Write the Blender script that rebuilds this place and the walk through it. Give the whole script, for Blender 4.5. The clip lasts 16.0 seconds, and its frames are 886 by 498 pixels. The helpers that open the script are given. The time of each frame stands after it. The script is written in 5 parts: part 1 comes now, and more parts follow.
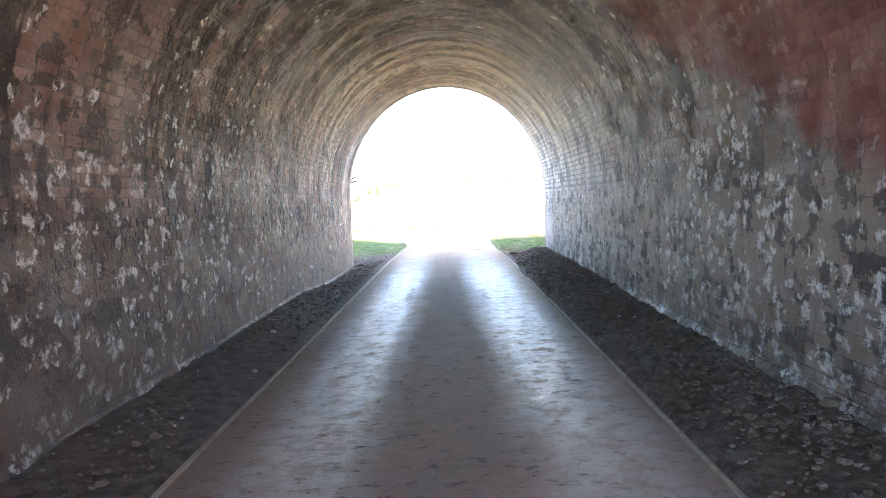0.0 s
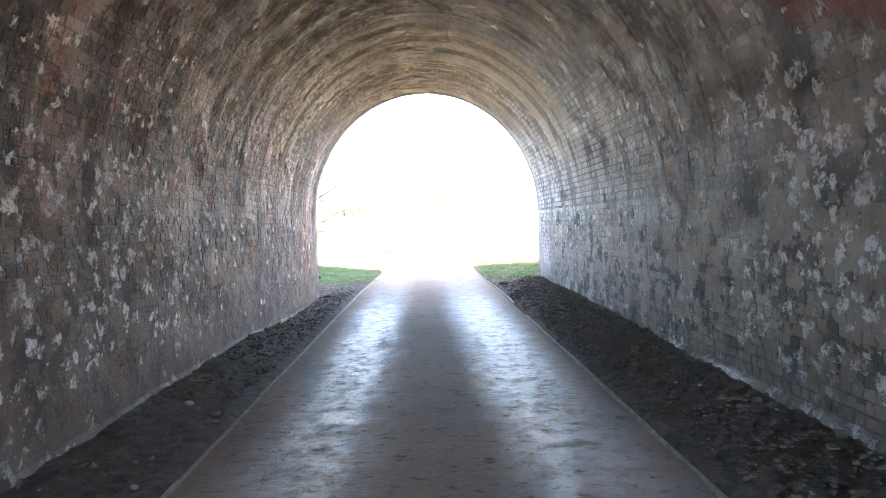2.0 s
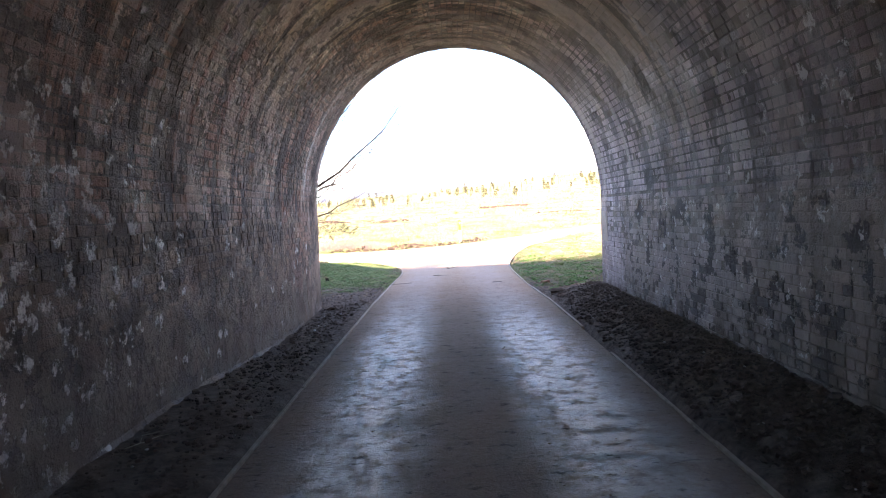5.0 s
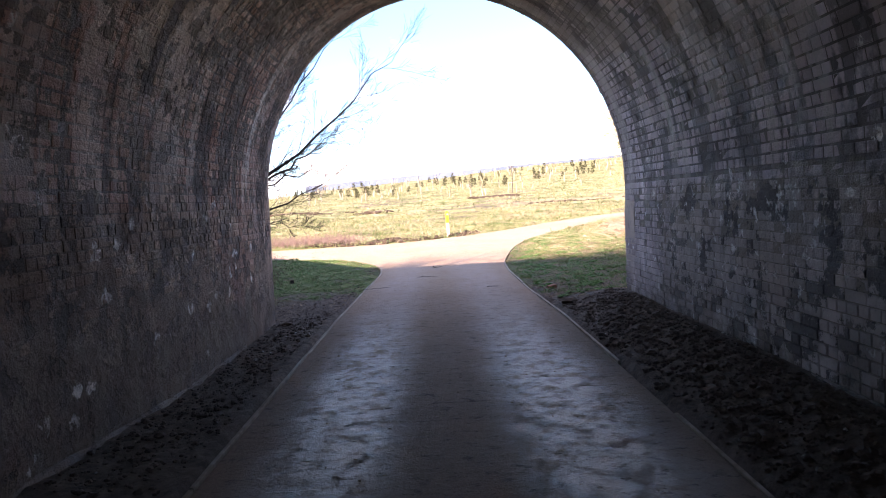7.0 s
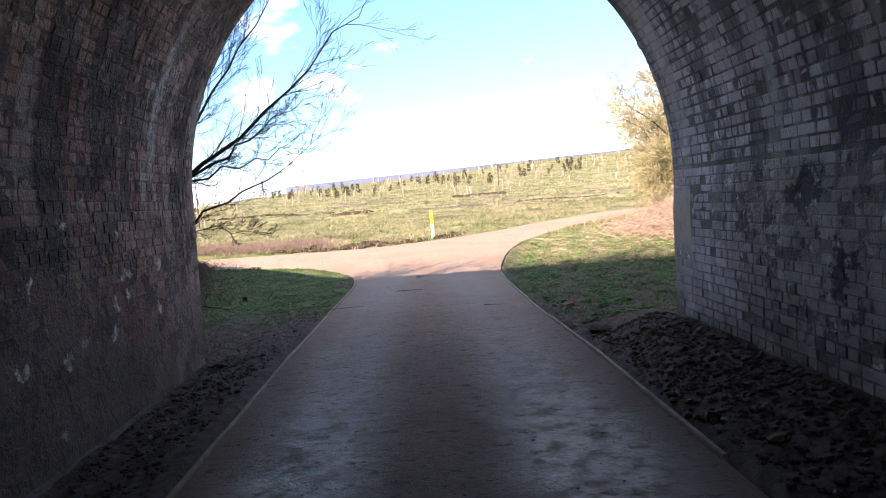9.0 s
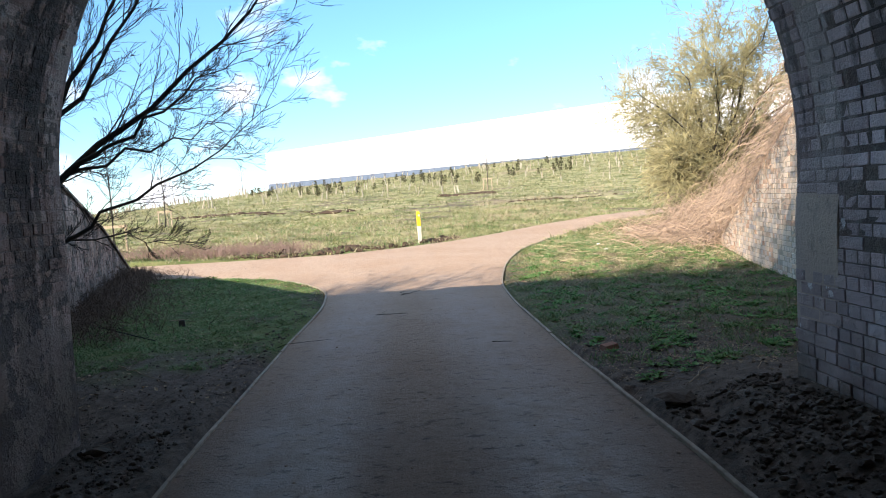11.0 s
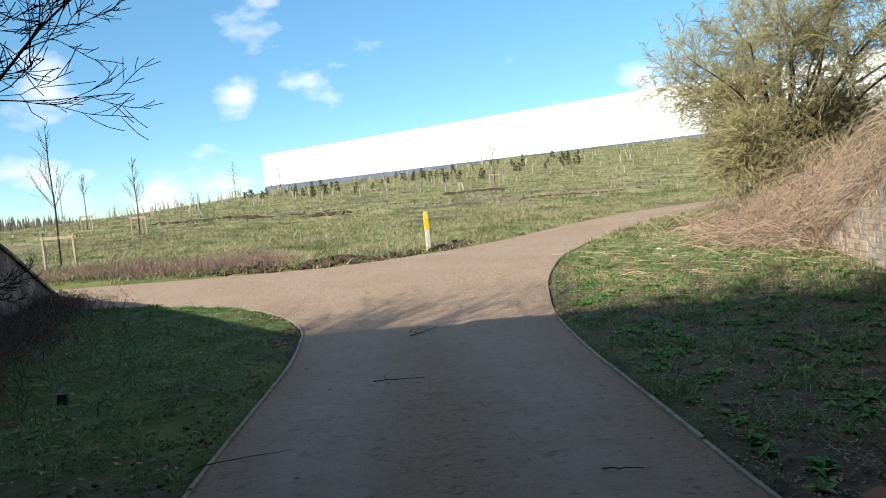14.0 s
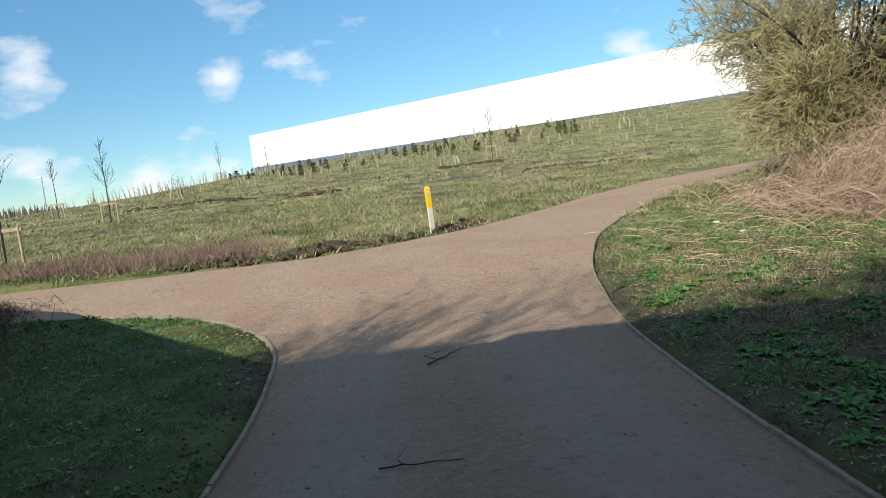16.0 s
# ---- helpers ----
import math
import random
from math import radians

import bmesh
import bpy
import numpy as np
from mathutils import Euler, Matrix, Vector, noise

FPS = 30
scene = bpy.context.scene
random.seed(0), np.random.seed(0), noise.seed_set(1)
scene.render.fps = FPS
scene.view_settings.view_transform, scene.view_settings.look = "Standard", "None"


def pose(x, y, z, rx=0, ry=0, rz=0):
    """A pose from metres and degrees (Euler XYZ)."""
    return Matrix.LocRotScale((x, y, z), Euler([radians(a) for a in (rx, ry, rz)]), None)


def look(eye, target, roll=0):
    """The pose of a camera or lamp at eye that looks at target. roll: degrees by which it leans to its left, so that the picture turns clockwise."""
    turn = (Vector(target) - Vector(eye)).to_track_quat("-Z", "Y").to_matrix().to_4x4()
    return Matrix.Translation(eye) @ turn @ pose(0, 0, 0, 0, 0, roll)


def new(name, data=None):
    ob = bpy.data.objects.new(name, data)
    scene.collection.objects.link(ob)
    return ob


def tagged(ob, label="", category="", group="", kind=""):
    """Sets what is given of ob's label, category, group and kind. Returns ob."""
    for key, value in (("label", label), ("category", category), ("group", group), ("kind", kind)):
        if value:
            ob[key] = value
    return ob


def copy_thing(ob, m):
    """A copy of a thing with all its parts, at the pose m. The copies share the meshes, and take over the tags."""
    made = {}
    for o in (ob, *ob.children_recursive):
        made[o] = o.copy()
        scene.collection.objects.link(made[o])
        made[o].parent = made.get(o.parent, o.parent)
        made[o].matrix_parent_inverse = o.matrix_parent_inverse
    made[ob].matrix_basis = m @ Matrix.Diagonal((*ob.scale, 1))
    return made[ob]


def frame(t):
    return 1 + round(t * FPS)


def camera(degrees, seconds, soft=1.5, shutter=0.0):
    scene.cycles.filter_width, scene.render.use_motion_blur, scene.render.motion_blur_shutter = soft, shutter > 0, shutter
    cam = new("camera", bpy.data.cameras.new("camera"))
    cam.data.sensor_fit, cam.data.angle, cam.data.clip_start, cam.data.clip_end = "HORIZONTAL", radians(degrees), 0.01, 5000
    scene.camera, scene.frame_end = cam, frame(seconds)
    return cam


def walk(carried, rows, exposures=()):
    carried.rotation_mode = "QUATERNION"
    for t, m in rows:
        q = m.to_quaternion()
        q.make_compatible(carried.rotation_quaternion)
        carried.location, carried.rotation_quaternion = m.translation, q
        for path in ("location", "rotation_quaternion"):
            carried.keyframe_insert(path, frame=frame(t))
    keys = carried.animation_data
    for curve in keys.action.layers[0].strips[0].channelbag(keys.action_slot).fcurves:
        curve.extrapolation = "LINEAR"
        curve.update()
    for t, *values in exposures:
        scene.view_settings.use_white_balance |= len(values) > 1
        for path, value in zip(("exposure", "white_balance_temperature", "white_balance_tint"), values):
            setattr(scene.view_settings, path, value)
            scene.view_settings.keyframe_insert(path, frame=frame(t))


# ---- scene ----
cam = camera(64.1, 16.0, soft=1.0)
METRES, EYE, TILT, LEAN, TURN = 19.2, 1.5, 0.0, 0.0, 0.9
ROWS = [
    (0.0, 0.0, 0.0, 0.0, -0.22, -3.96, 3.2),
    (0.5, -0.0021, 0.0286, -0.0012, -1.16, -3.97, 3.89),
    (1.0, -0.0012, 0.0591, -0.0021, -1.59, -3.64, 3.91),
    (1.5, -0.0032, 0.0888, -0.0018, -1.76, -2.89, 2.79),
    (2.0, -0.004, 0.1197, -0.0015, -2.18, -2.18, 2.92),
    (2.5, -0.0051, 0.1503, -0.0013, -2.17, -1.94, 2.93),
    (3.0, -0.0071, 0.1811, -0.0004, -1.55, -0.39, 2.26),
    (3.5, -0.0066, 0.2103, 0.0013, 0.67, -0.04, 2.13),
    (4.0, -0.0094, 0.2386, 0.0016, 0.38, -1.81, 2.61),
    (6.5, -0.0062, 0.396, 0.0013, -0.71, -3.51, 3.6),
    (7.0, -0.0044, 0.4283, 0.0011, -1.36, -3.82, 3.44),
    (7.5, -0.0044, 0.461, 0.001, -3.03, -3.97, 3.3),
    (8.0, -0.0023, 0.4948, 0.0007, -2.81, -4.04, 3.46),
    (8.5, -0.0042, 0.5278, 0.0002, -3.21, -3.94, 3.64),
    (9.0, -0.0027, 0.5598, -0.0006, -2.75, -3.96, 4.07),
    (11.5, -0.0024, 0.7218, 0.0002, -4.18, -4.2, 3.39),
    (12.0, -0.0054, 0.7525, -0.0007, -3.84, -4.88, 3.86),
    (12.5, -0.0043, 0.7855, -0.0015, -3.29, -5.2, 4.49),
    (13.0, -0.0029, 0.8153, -0.0022, -3.61, -4.57, 4.73),
    (13.5, -0.0035, 0.8447, -0.0025, -3.74, -4.14, 4.53),
    (14.0, -0.0041, 0.8762, -0.0016, -4.03, -4.17, 4.58),
    (14.5, -0.0063, 0.9055, -0.0012, -4.82, -3.57, 4.2),
    (15.0, -0.0047, 0.9365, -0.0015, -4.38, -3.81, 4.37),
    (15.5, -0.0081, 0.9674, -0.0028, -5.01, -5.22, 5.38),
    (16.0, -0.0089, 0.9984, -0.004, -4.77, -6.21, 6.44),
]
# exposure: the camera opens up in the dark bore and closes down outside
EXPOSURES = [(0.0, 4.5, 7300, 24), (4.0, 3.65, 7200, 30), (6.5, 2.0, 7000, 38), (7.5, 1.85, 7000, 34), (9.0, 1.45, 7000, 30), (11.5, 0.97, 6500, 12), (12.5, 0.75, 6500, 10), (13.5, 0.52, 6500, 8), (15.0, 0.25, 6600, 6), (16.0, 0.15, 6500, 8)]
walk(cam, [(t, pose(0, 0, EYE, TILT, LEAN, TURN) @ pose(METRES * x, METRES * y, METRES * z, 90 + pitch, roll, yaw)) for t, x, y, z, yaw, pitch, roll in ROWS], EXPOSURES)

# ---- light: a low winter sun behind the walker, from the left ----
SUN_WAY = Vector((0.60, 0.80, -0.60)).normalized()
sun = new("sun", bpy.data.lights.new("sun", "SUN"))
sun.data.energy, sun.data.angle, sun.data.color = 4.9, radians(0.5), (1.0, 0.91, 0.78)
sun.matrix_world = look((0, 0, 60), Vector((0, 0, 60)) + SUN_WAY)

world = bpy.data.worlds.new("sky")
scene.world = world
world.use_nodes = True
wt = world.node_tree
bg = wt.nodes["Background"]
sky = wt.nodes.new("ShaderNodeTexSky")
sky.sky_type, sky.sun_disc = "NISHITA", False
sky.sun_elevation = math.asin(-SUN_WAY.z)
sky.sun_rotation = math.atan2(-SUN_WAY.x, -SUN_WAY.y)
sky.air_density, sky.dust_density, sky.ozone_density = 0.9, 0.0, 1.4
sky.altitude = 2500
bg.inputs["Strength"].default_value = 0.135


def wn(kind, *links, operation="", data_type=""):
    """A node of the sky's tree, with its inputs set in order."""
    n = wt.nodes.new(kind)
    if operation:
        n.operation = operation
    if data_type:
        n.data_type = data_type
    for i, v in enumerate(links):
        if v is None:
            continue
        if isinstance(v, bpy.types.NodeSocket):
            wt.links.new(v, n.inputs[i])
        else:
            n.inputs[i].default_value = v
    return n


def sky_way(az, el):
    a, e = radians(az), radians(el)
    return Vector((math.sin(a) * math.cos(e), math.cos(a) * math.cos(e), math.sin(e)))


way = wn("ShaderNodeTexCoord").outputs["Generated"]
flat = wn("ShaderNodeVectorMath", way, (1.0, 1.0, 2.0), operation="MULTIPLY").outputs[0]
puff = wn("ShaderNodeTexNoise", flat, None, 13.0, 5.0, 0.52)
wide = wn("ShaderNodeTexNoise", way, None, 2.2, 5.0, 0.6)
# fair-weather clouds: azimuth, elevation and size in degrees
cover = None
for az, el, size in ((-10, 15.0, 4.2), (-6.6, 9.6, 3.4), (-12.5, 9.1, 3.0), (-25, 9.4, 4.4), (19.5, 8.4, 3.6), (-14, 2.6, 4.0), (-19, 1.8, 4.2), (-26, 3.0, 5.0), (-33, 6.0, 5.0),
                     (48, 12, 8), (-60, 14, 10), (80, 20, 12), (-110, 18, 12), (150, 15, 14), (200, 25, 12)):
    near = wn("ShaderNodeVectorMath", way, tuple(sky_way(az, el)), operation="DISTANCE").outputs["Value"]
    blob = wn("ShaderNodeMapRange", near, 0.0, radians(size), 1.0, 0.0).outputs[0]
    cover = blob if cover is None else wn("ShaderNodeMath", cover, blob, operation="MAXIMUM").outputs[0]
mass = wn("ShaderNodeMath", wn("ShaderNodeMath", cover, 0.55, operation="MULTIPLY").outputs[0], wn("ShaderNodeMath", puff.outputs[0], 1.5, operation="MULTIPLY").outputs[0], operation="ADD").outputs[0]
cloud = wn("ShaderNodeMapRange", mass, 1.02, 1.45, 0.0, 0.9).outputs[0]
# thin cloud overhead, out of view, added to brighten the shade
high = wn("ShaderNodeMapRange", wn("ShaderNodeSeparateXYZ", way).outputs[2], 0.28, 0.45, 0.0, 1.0).outputs[0]
fill_veil = wn("ShaderNodeMath", wn("ShaderNodeMapRange", wide.outputs[0], 0.42, 0.58, 0.0, 0.25).outputs[0], high, operation="MULTIPLY").outputs[0]
cloud = wn("ShaderNodeMath", cloud, fill_veil, operation="MAXIMUM").outputs[0]
mixed = wn("ShaderNodeMix", data_type="RGBA")
wt.links.new(cloud, mixed.inputs[0])
tint = wn("ShaderNodeMix", data_type="RGBA")
tint.blend_type = "MULTIPLY"
tint.inputs[0].default_value = 1.0
wt.links.new(sky.outputs[0], tint.inputs[6])
low_sky = wn("ShaderNodeMapRange", wn("ShaderNodeSeparateXYZ", way).outputs[2], 0.0, 0.30, 0.0, 1.0).outputs[0]
tone = wn("ShaderNodeMix", data_type="RGBA")
wt.links.new(low_sky, tone.inputs[0])
tone.inputs[6].default_value, tone.inputs[7].default_value = (0.60, 0.72, 0.71, 1), (0.80, 1.20, 1.20, 1)
wt.links.new(tone.outputs[2], tint.inputs[7])
wt.links.new(tint.outputs[2], mixed.inputs[6])
mixed.inputs[7].default_value = (6.6, 6.8, 7.2, 1)
wt.links.new(mixed.outputs[2], bg.inputs["Color"])


# ---- materials ----
class Mat:
    """A procedural material under construction."""

    def __init__(self, name, rough=0.85, spec=0.3, metal=0.0):
        self.m = bpy.data.materials.new(name)
        self.m.use_nodes = True
        self.t = self.m.node_tree
        self.b = self.t.nodes["Principled BSDF"]
        self.b.inputs["Roughness"].default_value = rough
        self.b.inputs["Specular IOR Level"].default_value = spec
        self.b.inputs["Metallic"].default_value = metal
        self.place = self.t.nodes.new("ShaderNodeNewGeometry").outputs["Position"]

    def node(self, kind, *links, operation="", data_type="", blend_type=""):
        n = self.t.nodes.new(kind)
        if operation:
            n.operation = operation
        if data_type:
            n.data_type = data_type
        if blend_type:
            n.blend_type = blend_type
        for i, v in enumerate(links):
            self.put(n.inputs[i], v)
        return n

    def put(self, socket, v):
        if isinstance(v, bpy.types.NodeSocket):
            self.t.links.new(v, socket)
        elif v is not None:
            socket.default_value = (*v, 1) if isinstance(v, tuple) and len(v) == 3 and socket.type == "RGBA" else v

    def stretch(self, sx, sy, sz):
        return self.node("ShaderNodeVectorMath", self.place, (sx, sy, sz), operation="MULTIPLY").outputs[0]

    def noise(self, scale, detail=4.0, rough=0.6, at=None):
        return self.node("ShaderNodeTexNoise", at or self.place, None, scale, detail, rough).outputs[0]

    def cells(self, scale, at=None):
        n = self.node("ShaderNodeTexVoronoi", at or self.place, None, scale)
        return n.outputs["Distance"], n.outputs["Color"]

    def range(self, v, a, b, c=0.0, d=1.0):
        return self.node("ShaderNodeMapRange", v, a, b, c, d).outputs[0]

    def calc(self, op, a, b=None):
        return self.node("ShaderNodeMath", a, b, operation=op).outputs[0]

    def axis(self, i):
        return self.node("ShaderNodeSeparateXYZ", self.place).outputs[i]

    def ramp(self, v, *stops):
        n = self.node("ShaderNodeValToRGB", v)
        e = n.color_ramp.elements
        while len(e) < len(stops):
            e.new(0.5)
        for el, (p, c) in zip(e, stops):
            el.position, el.color = p, (*c, 1)
        return n.outputs[0]

    def mix(self, f, a, b, mode="MIX"):
        n = self.node("ShaderNodeMix", data_type="RGBA", blend_type=mode)
        self.put(n.inputs[0], f), self.put(n.inputs[6], a), self.put(n.inputs[7], b)
        return n.outputs[2]

    def done(self, colour, rough=None, height=None, depth=0.01, strength=0.6):
        self.put(self.b.inputs["Base Color"], colour)
        if rough is not None:
            self.put(self.b.inputs["Roughness"], rough)
        if height is not None:
            n = self.t.nodes.new("ShaderNodeBump")
            n.inputs["Strength"].default_value, n.inputs["Distance"].default_value = strength, depth
            self.t.links.new(height, n.inputs["Height"])
            self.t.links.new(n.outputs[0], self.b.inputs["Normal"])
        return self.m


def tunnel_brick(name, single, mortar=False):
    """Sooty, spalled, lime-stained brick; single: each brick is an object of its own."""
    k = Mat(name, 0.75, 0.32)
    x, y, z = k.axis(0), k.axis(1), k.axis(2)
    if single:
        rnd = k.t.nodes.new("ShaderNodeObjectInfo").outputs["Random"]
    else:
        rnd = k.t.nodes.new("ShaderNodeNewGeometry").outputs["Random Per Island"]

    def both(*vs):
        out = vs[0]
        for v in vs[1:]:
            out = k.calc("MULTIPLY", out, v)
        return out

    def plus(a, b, times=1.0):
        return k.calc("ADD", a, k.calc("MULTIPLY", b, times))

    rag = k.calc("SUBTRACT", k.noise(1.5, 5, 0.65), 0.5)
    wob = k.calc("SUBTRACT", k.noise(5.0, 5, 0.65), 0.5)
    pick = k.calc("SUBTRACT", rnd, 0.5)
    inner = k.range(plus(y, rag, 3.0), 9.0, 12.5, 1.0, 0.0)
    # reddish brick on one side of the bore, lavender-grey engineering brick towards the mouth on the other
    if mortar:
        col = k.mix(k.noise(14), (0.045, 0.036, 0.032), (0.13, 0.105, 0.09))
        col = k.mix(both(inner, 0.85), col, k.mix(k.noise(10), (0.13, 0.10, 0.085), (0.30, 0.245, 0.21)))
    else:
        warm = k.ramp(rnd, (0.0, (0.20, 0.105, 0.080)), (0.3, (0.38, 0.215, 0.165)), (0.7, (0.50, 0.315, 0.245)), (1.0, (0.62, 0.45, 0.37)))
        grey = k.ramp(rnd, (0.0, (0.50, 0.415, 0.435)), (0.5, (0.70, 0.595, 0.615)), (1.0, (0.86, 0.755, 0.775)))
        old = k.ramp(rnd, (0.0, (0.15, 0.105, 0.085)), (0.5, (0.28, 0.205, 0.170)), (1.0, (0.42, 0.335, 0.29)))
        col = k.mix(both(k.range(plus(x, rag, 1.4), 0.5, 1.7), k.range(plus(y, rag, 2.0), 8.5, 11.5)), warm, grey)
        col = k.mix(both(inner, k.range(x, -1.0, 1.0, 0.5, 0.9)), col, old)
    # blue-grey crown deep in the bore, a tan ring of lime and damp nearer the mouth
    crown = both(k.range(plus(z, rag, 1.2), 2.9, 3.5), k.range(plus(y, rag, 1.6), 12.3, 13.0, 1.0, 0.0))
    col = k.mix(both(crown, 0.88), col, k.mix(rnd, (0.11, 0.135, 0.185), (0.32, 0.355, 0.43)))
    off = k.calc("ABSOLUTE", k.calc("SUBTRACT", plus(y, wob, 0.8), 13.9))
    col = k.mix(both(k.range(off, 0.9, 1.4, 0.75, 0.0), k.range(plus(z, rag, 1.5), 2.2, 3.0)), col, k.mix(rnd, (0.48, 0.40, 0.28), (0.72, 0.63, 0.48)))
    # olive film and warm patches
    col = k.mix(k.range(k.noise(0.8, 4, 0.55, k.stretch(0.4, 1.1, 0.4)), 0.54, 0.64, 0, 0.42), col, (0.16, 0.130, 0.085))
    col = k.mix(both(k.range(k.noise(0.9, 4, 0.6), 0.50, 0.60, 0, 0.5), k.range(x, -0.2, 1.2, 1.0, 0.2)), col, (0.33, 0.125, 0.095))
    jamb = k.range(plus(y, rag, 0.6), 17.0, 17.5, 0.0, 0.6)
    col = k.mix(jamb, col, k.mix(rnd, (0.27, 0.185, 0.165), (0.46, 0.35, 0.32)))
    # rings of soot that follow the courses round the bore, broken at their edges
    rings = plus(k.noise(1.0, 3, 0.6, k.stretch(0.10, 2.2, 0.10)), wob, 0.16)
    dark = both(k.range(rings, 0.49, 0.465), k.range(k.noise(3.2, 5, 0.7), 0.36, 0.48), k.range(z, 0.8, 1.7, 0.35, 1.0), k.range(x, -0.5, 1.2, 1.0, 0.8))
    col = k.mix(both(dark, 0.92), col, (0.040, 0.032, 0.031))
    pale = both(k.range(rings, 0.53, 0.56), k.range(z, 1.3, 2.0, 0.15, 0.8), k.range(y, 8, 12, 0.2, 1.0))
    col = k.mix(pale, col, k.mix(0.6, col, (0.66, 0.60, 0.54)))
    edge_soot = both(k.range(plus(y, rag, 1.6), 15.2, 15.9), k.range(plus(z, rag, 1.4), 2.9, 3.5))
    col = k.mix(both(edge_soot, 0.55), col, (0.085, 0.070, 0.066))
    # black blotches, mostly on the redder side and low down
    low = both(k.range(plus(z, wob, 0.5), 1.52, 1.66, 1.0, 0.0), k.range(plus(y, rag, 2.2), 15.6, 16.6, 1.0, 0.25))
    col = k.mix(both(low, k.range(x, -1.0, 1.0, 0.74, 0.5)), col, k.mix(k.range(x, -1.0, 1.0), k.mix(k.noise(6, 5), (0.070, 0.052, 0.041), (0.17, 0.125, 0.096)), k.mix(k.noise(6, 5), (0.26, 0.22, 0.17), (0.60, 0.51, 0.41))))
    where = k.calc("MAXIMUM", k.calc("MAXIMUM", low, both(inner, 0.75)), k.range(x, 0.8, -0.8, 0.15, 0.9))
    pit = k.range(plus(k.noise(4.2, 7, 0.72, k.stretch(1, 0.8, 0.8)), pick, 0.16), 0.525, 0.56)
    col = k.mix(both(pit, where, 0.88), col, (0.036, 0.031, 0.030))
    # spalled faces, chalk white, a brick or less across, in drifts
    warp = k.node("ShaderNodeTexNoise", k.place, None, 9.0, 5.0, 0.65).outputs["Color"]
    shift = k.node("ShaderNodeVectorMath", warp, (0.26, 0.26, 0.26), operation="MULTIPLY").outputs[0]
    spot = k.node("ShaderNodeVectorMath", k.stretch(1.0, 0.8, 0.9), shift, operation="ADD").outputs[0]
    near, pickc = k.cells(8.5, spot)
    lucky = k.node("ShaderNodeSeparateColor", pickc).outputs[0]
    many = both(k.range(k.noise(0.62, 4, 0.6), 0.40, 0.55, 0.12, 0.85), k.range(z, 1.7, 3.2, 1.0, 0.12), k.calc("MAXIMUM", inner, both(low, k.range(x, -1.0, 1.0, 0.06, 0.45))))
    fleck = both(k.range(near, 0.32, 0.46, 1.0, 0.0), k.calc("LESS_THAN", lucky, many), k.range(k.noise(16, 5, 0.7), 0.40, 0.52, 0.15, 1.0))
    col = k.mix(both(fleck, 0.92), col, (0.90, 0.885, 0.86))
    # lime runs
    for at, side, top in ((15.65, 1, 2.6), (17.1, -1, 2.8), (13.1, 1, 3.2)):
        run = k.range(k.calc("ABSOLUTE", k.calc("SUBTRACT", plus(y, wob, 0.35), at)), 0.02, 0.11, 1.0, 0.0)
        run = both(run, k.range(k.calc("MULTIPLY", x, side), 1.2, 1.7), k.range(z, 1.8, 2.1), k.range(z, top, top + 0.5, 1.0, 0.0), k.range(k.noise(9, 4), 0.35, 0.55))
        col = k.mix(both(run, 0.85), col, (0.72, 0.70, 0.68))
    # a repair in red brick high on one wall
    mend = both(k.range(plus(x, rag, 0.8), 1.0, 1.3), k.range(plus(plus(z, y, -0.42), rag, 0.9), -0.2, 0.05), k.range(plus(y, rag, 1.2), 7.2, 7.7, 1.0, 0.0))
    col = k.mix(both(mend, 0.8), col, k.mix(rnd, (0.19, 0.048, 0.040), (0.37, 0.105, 0.088)))
    # mud splashed on the foot
    foot = both(k.range(plus(z, rag, 0.5), 0.25, 0.75, 1.0, 0.0), k.range(k.noise(2.1, 5), 0.34, 0.56))
    col = k.mix(both(foot, 0.75), col, (0.13, 0.098, 0.074))
    rough = k.range(k.noise(3.0, 4), 0.3, 0.7, 0.45, 0.85)
    h = k.calc("ADD", k.noise(38, 5, 0.7), both(k.noise(5.0, 7, 0.72), k.calc("MAXIMUM", where, 0.25), 4.5))
    h = k.calc("SUBTRACT", h, plus(both(pit, where, 0.9), fleck, 1.2))
    return k.done(col, rough, h, 0.014, 0.9)


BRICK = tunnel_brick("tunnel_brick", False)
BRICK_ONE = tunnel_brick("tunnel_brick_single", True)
MORTAR = tunnel_brick("tunnel_mortar", False, True)


def outer_brick():
    k = Mat("weathered_outer_brick", 0.85, 0.25)
    rnd = k.t.nodes.new("ShaderNodeNewGeometry").outputs["Random Per Island"]
    col = k.ramp(rnd, (0.0, (0.56, 0.35, 0.23)), (0.3, (0.70, 0.55, 0.40)), (0.55, (0.52, 0.43, 0.37)), (0.8, (0.72, 0.58, 0.44)), (1.0, (0.50, 0.28, 0.18)))
    col = k.mix(k.range(k.noise(1.1, 4), 0.45, 0.7, 0, 0.7), col, (0.68, 0.56, 0.43))
    col = k.mix(k.range(k.noise(2.4, 6, 0.7), 0.58, 0.72, 0, 0.8), col, (0.05, 0.045, 0.035))
    return k.done(col, 0.86, k.noise(40, 5), 0.012, 0.8)


OUTER = outer_brick()


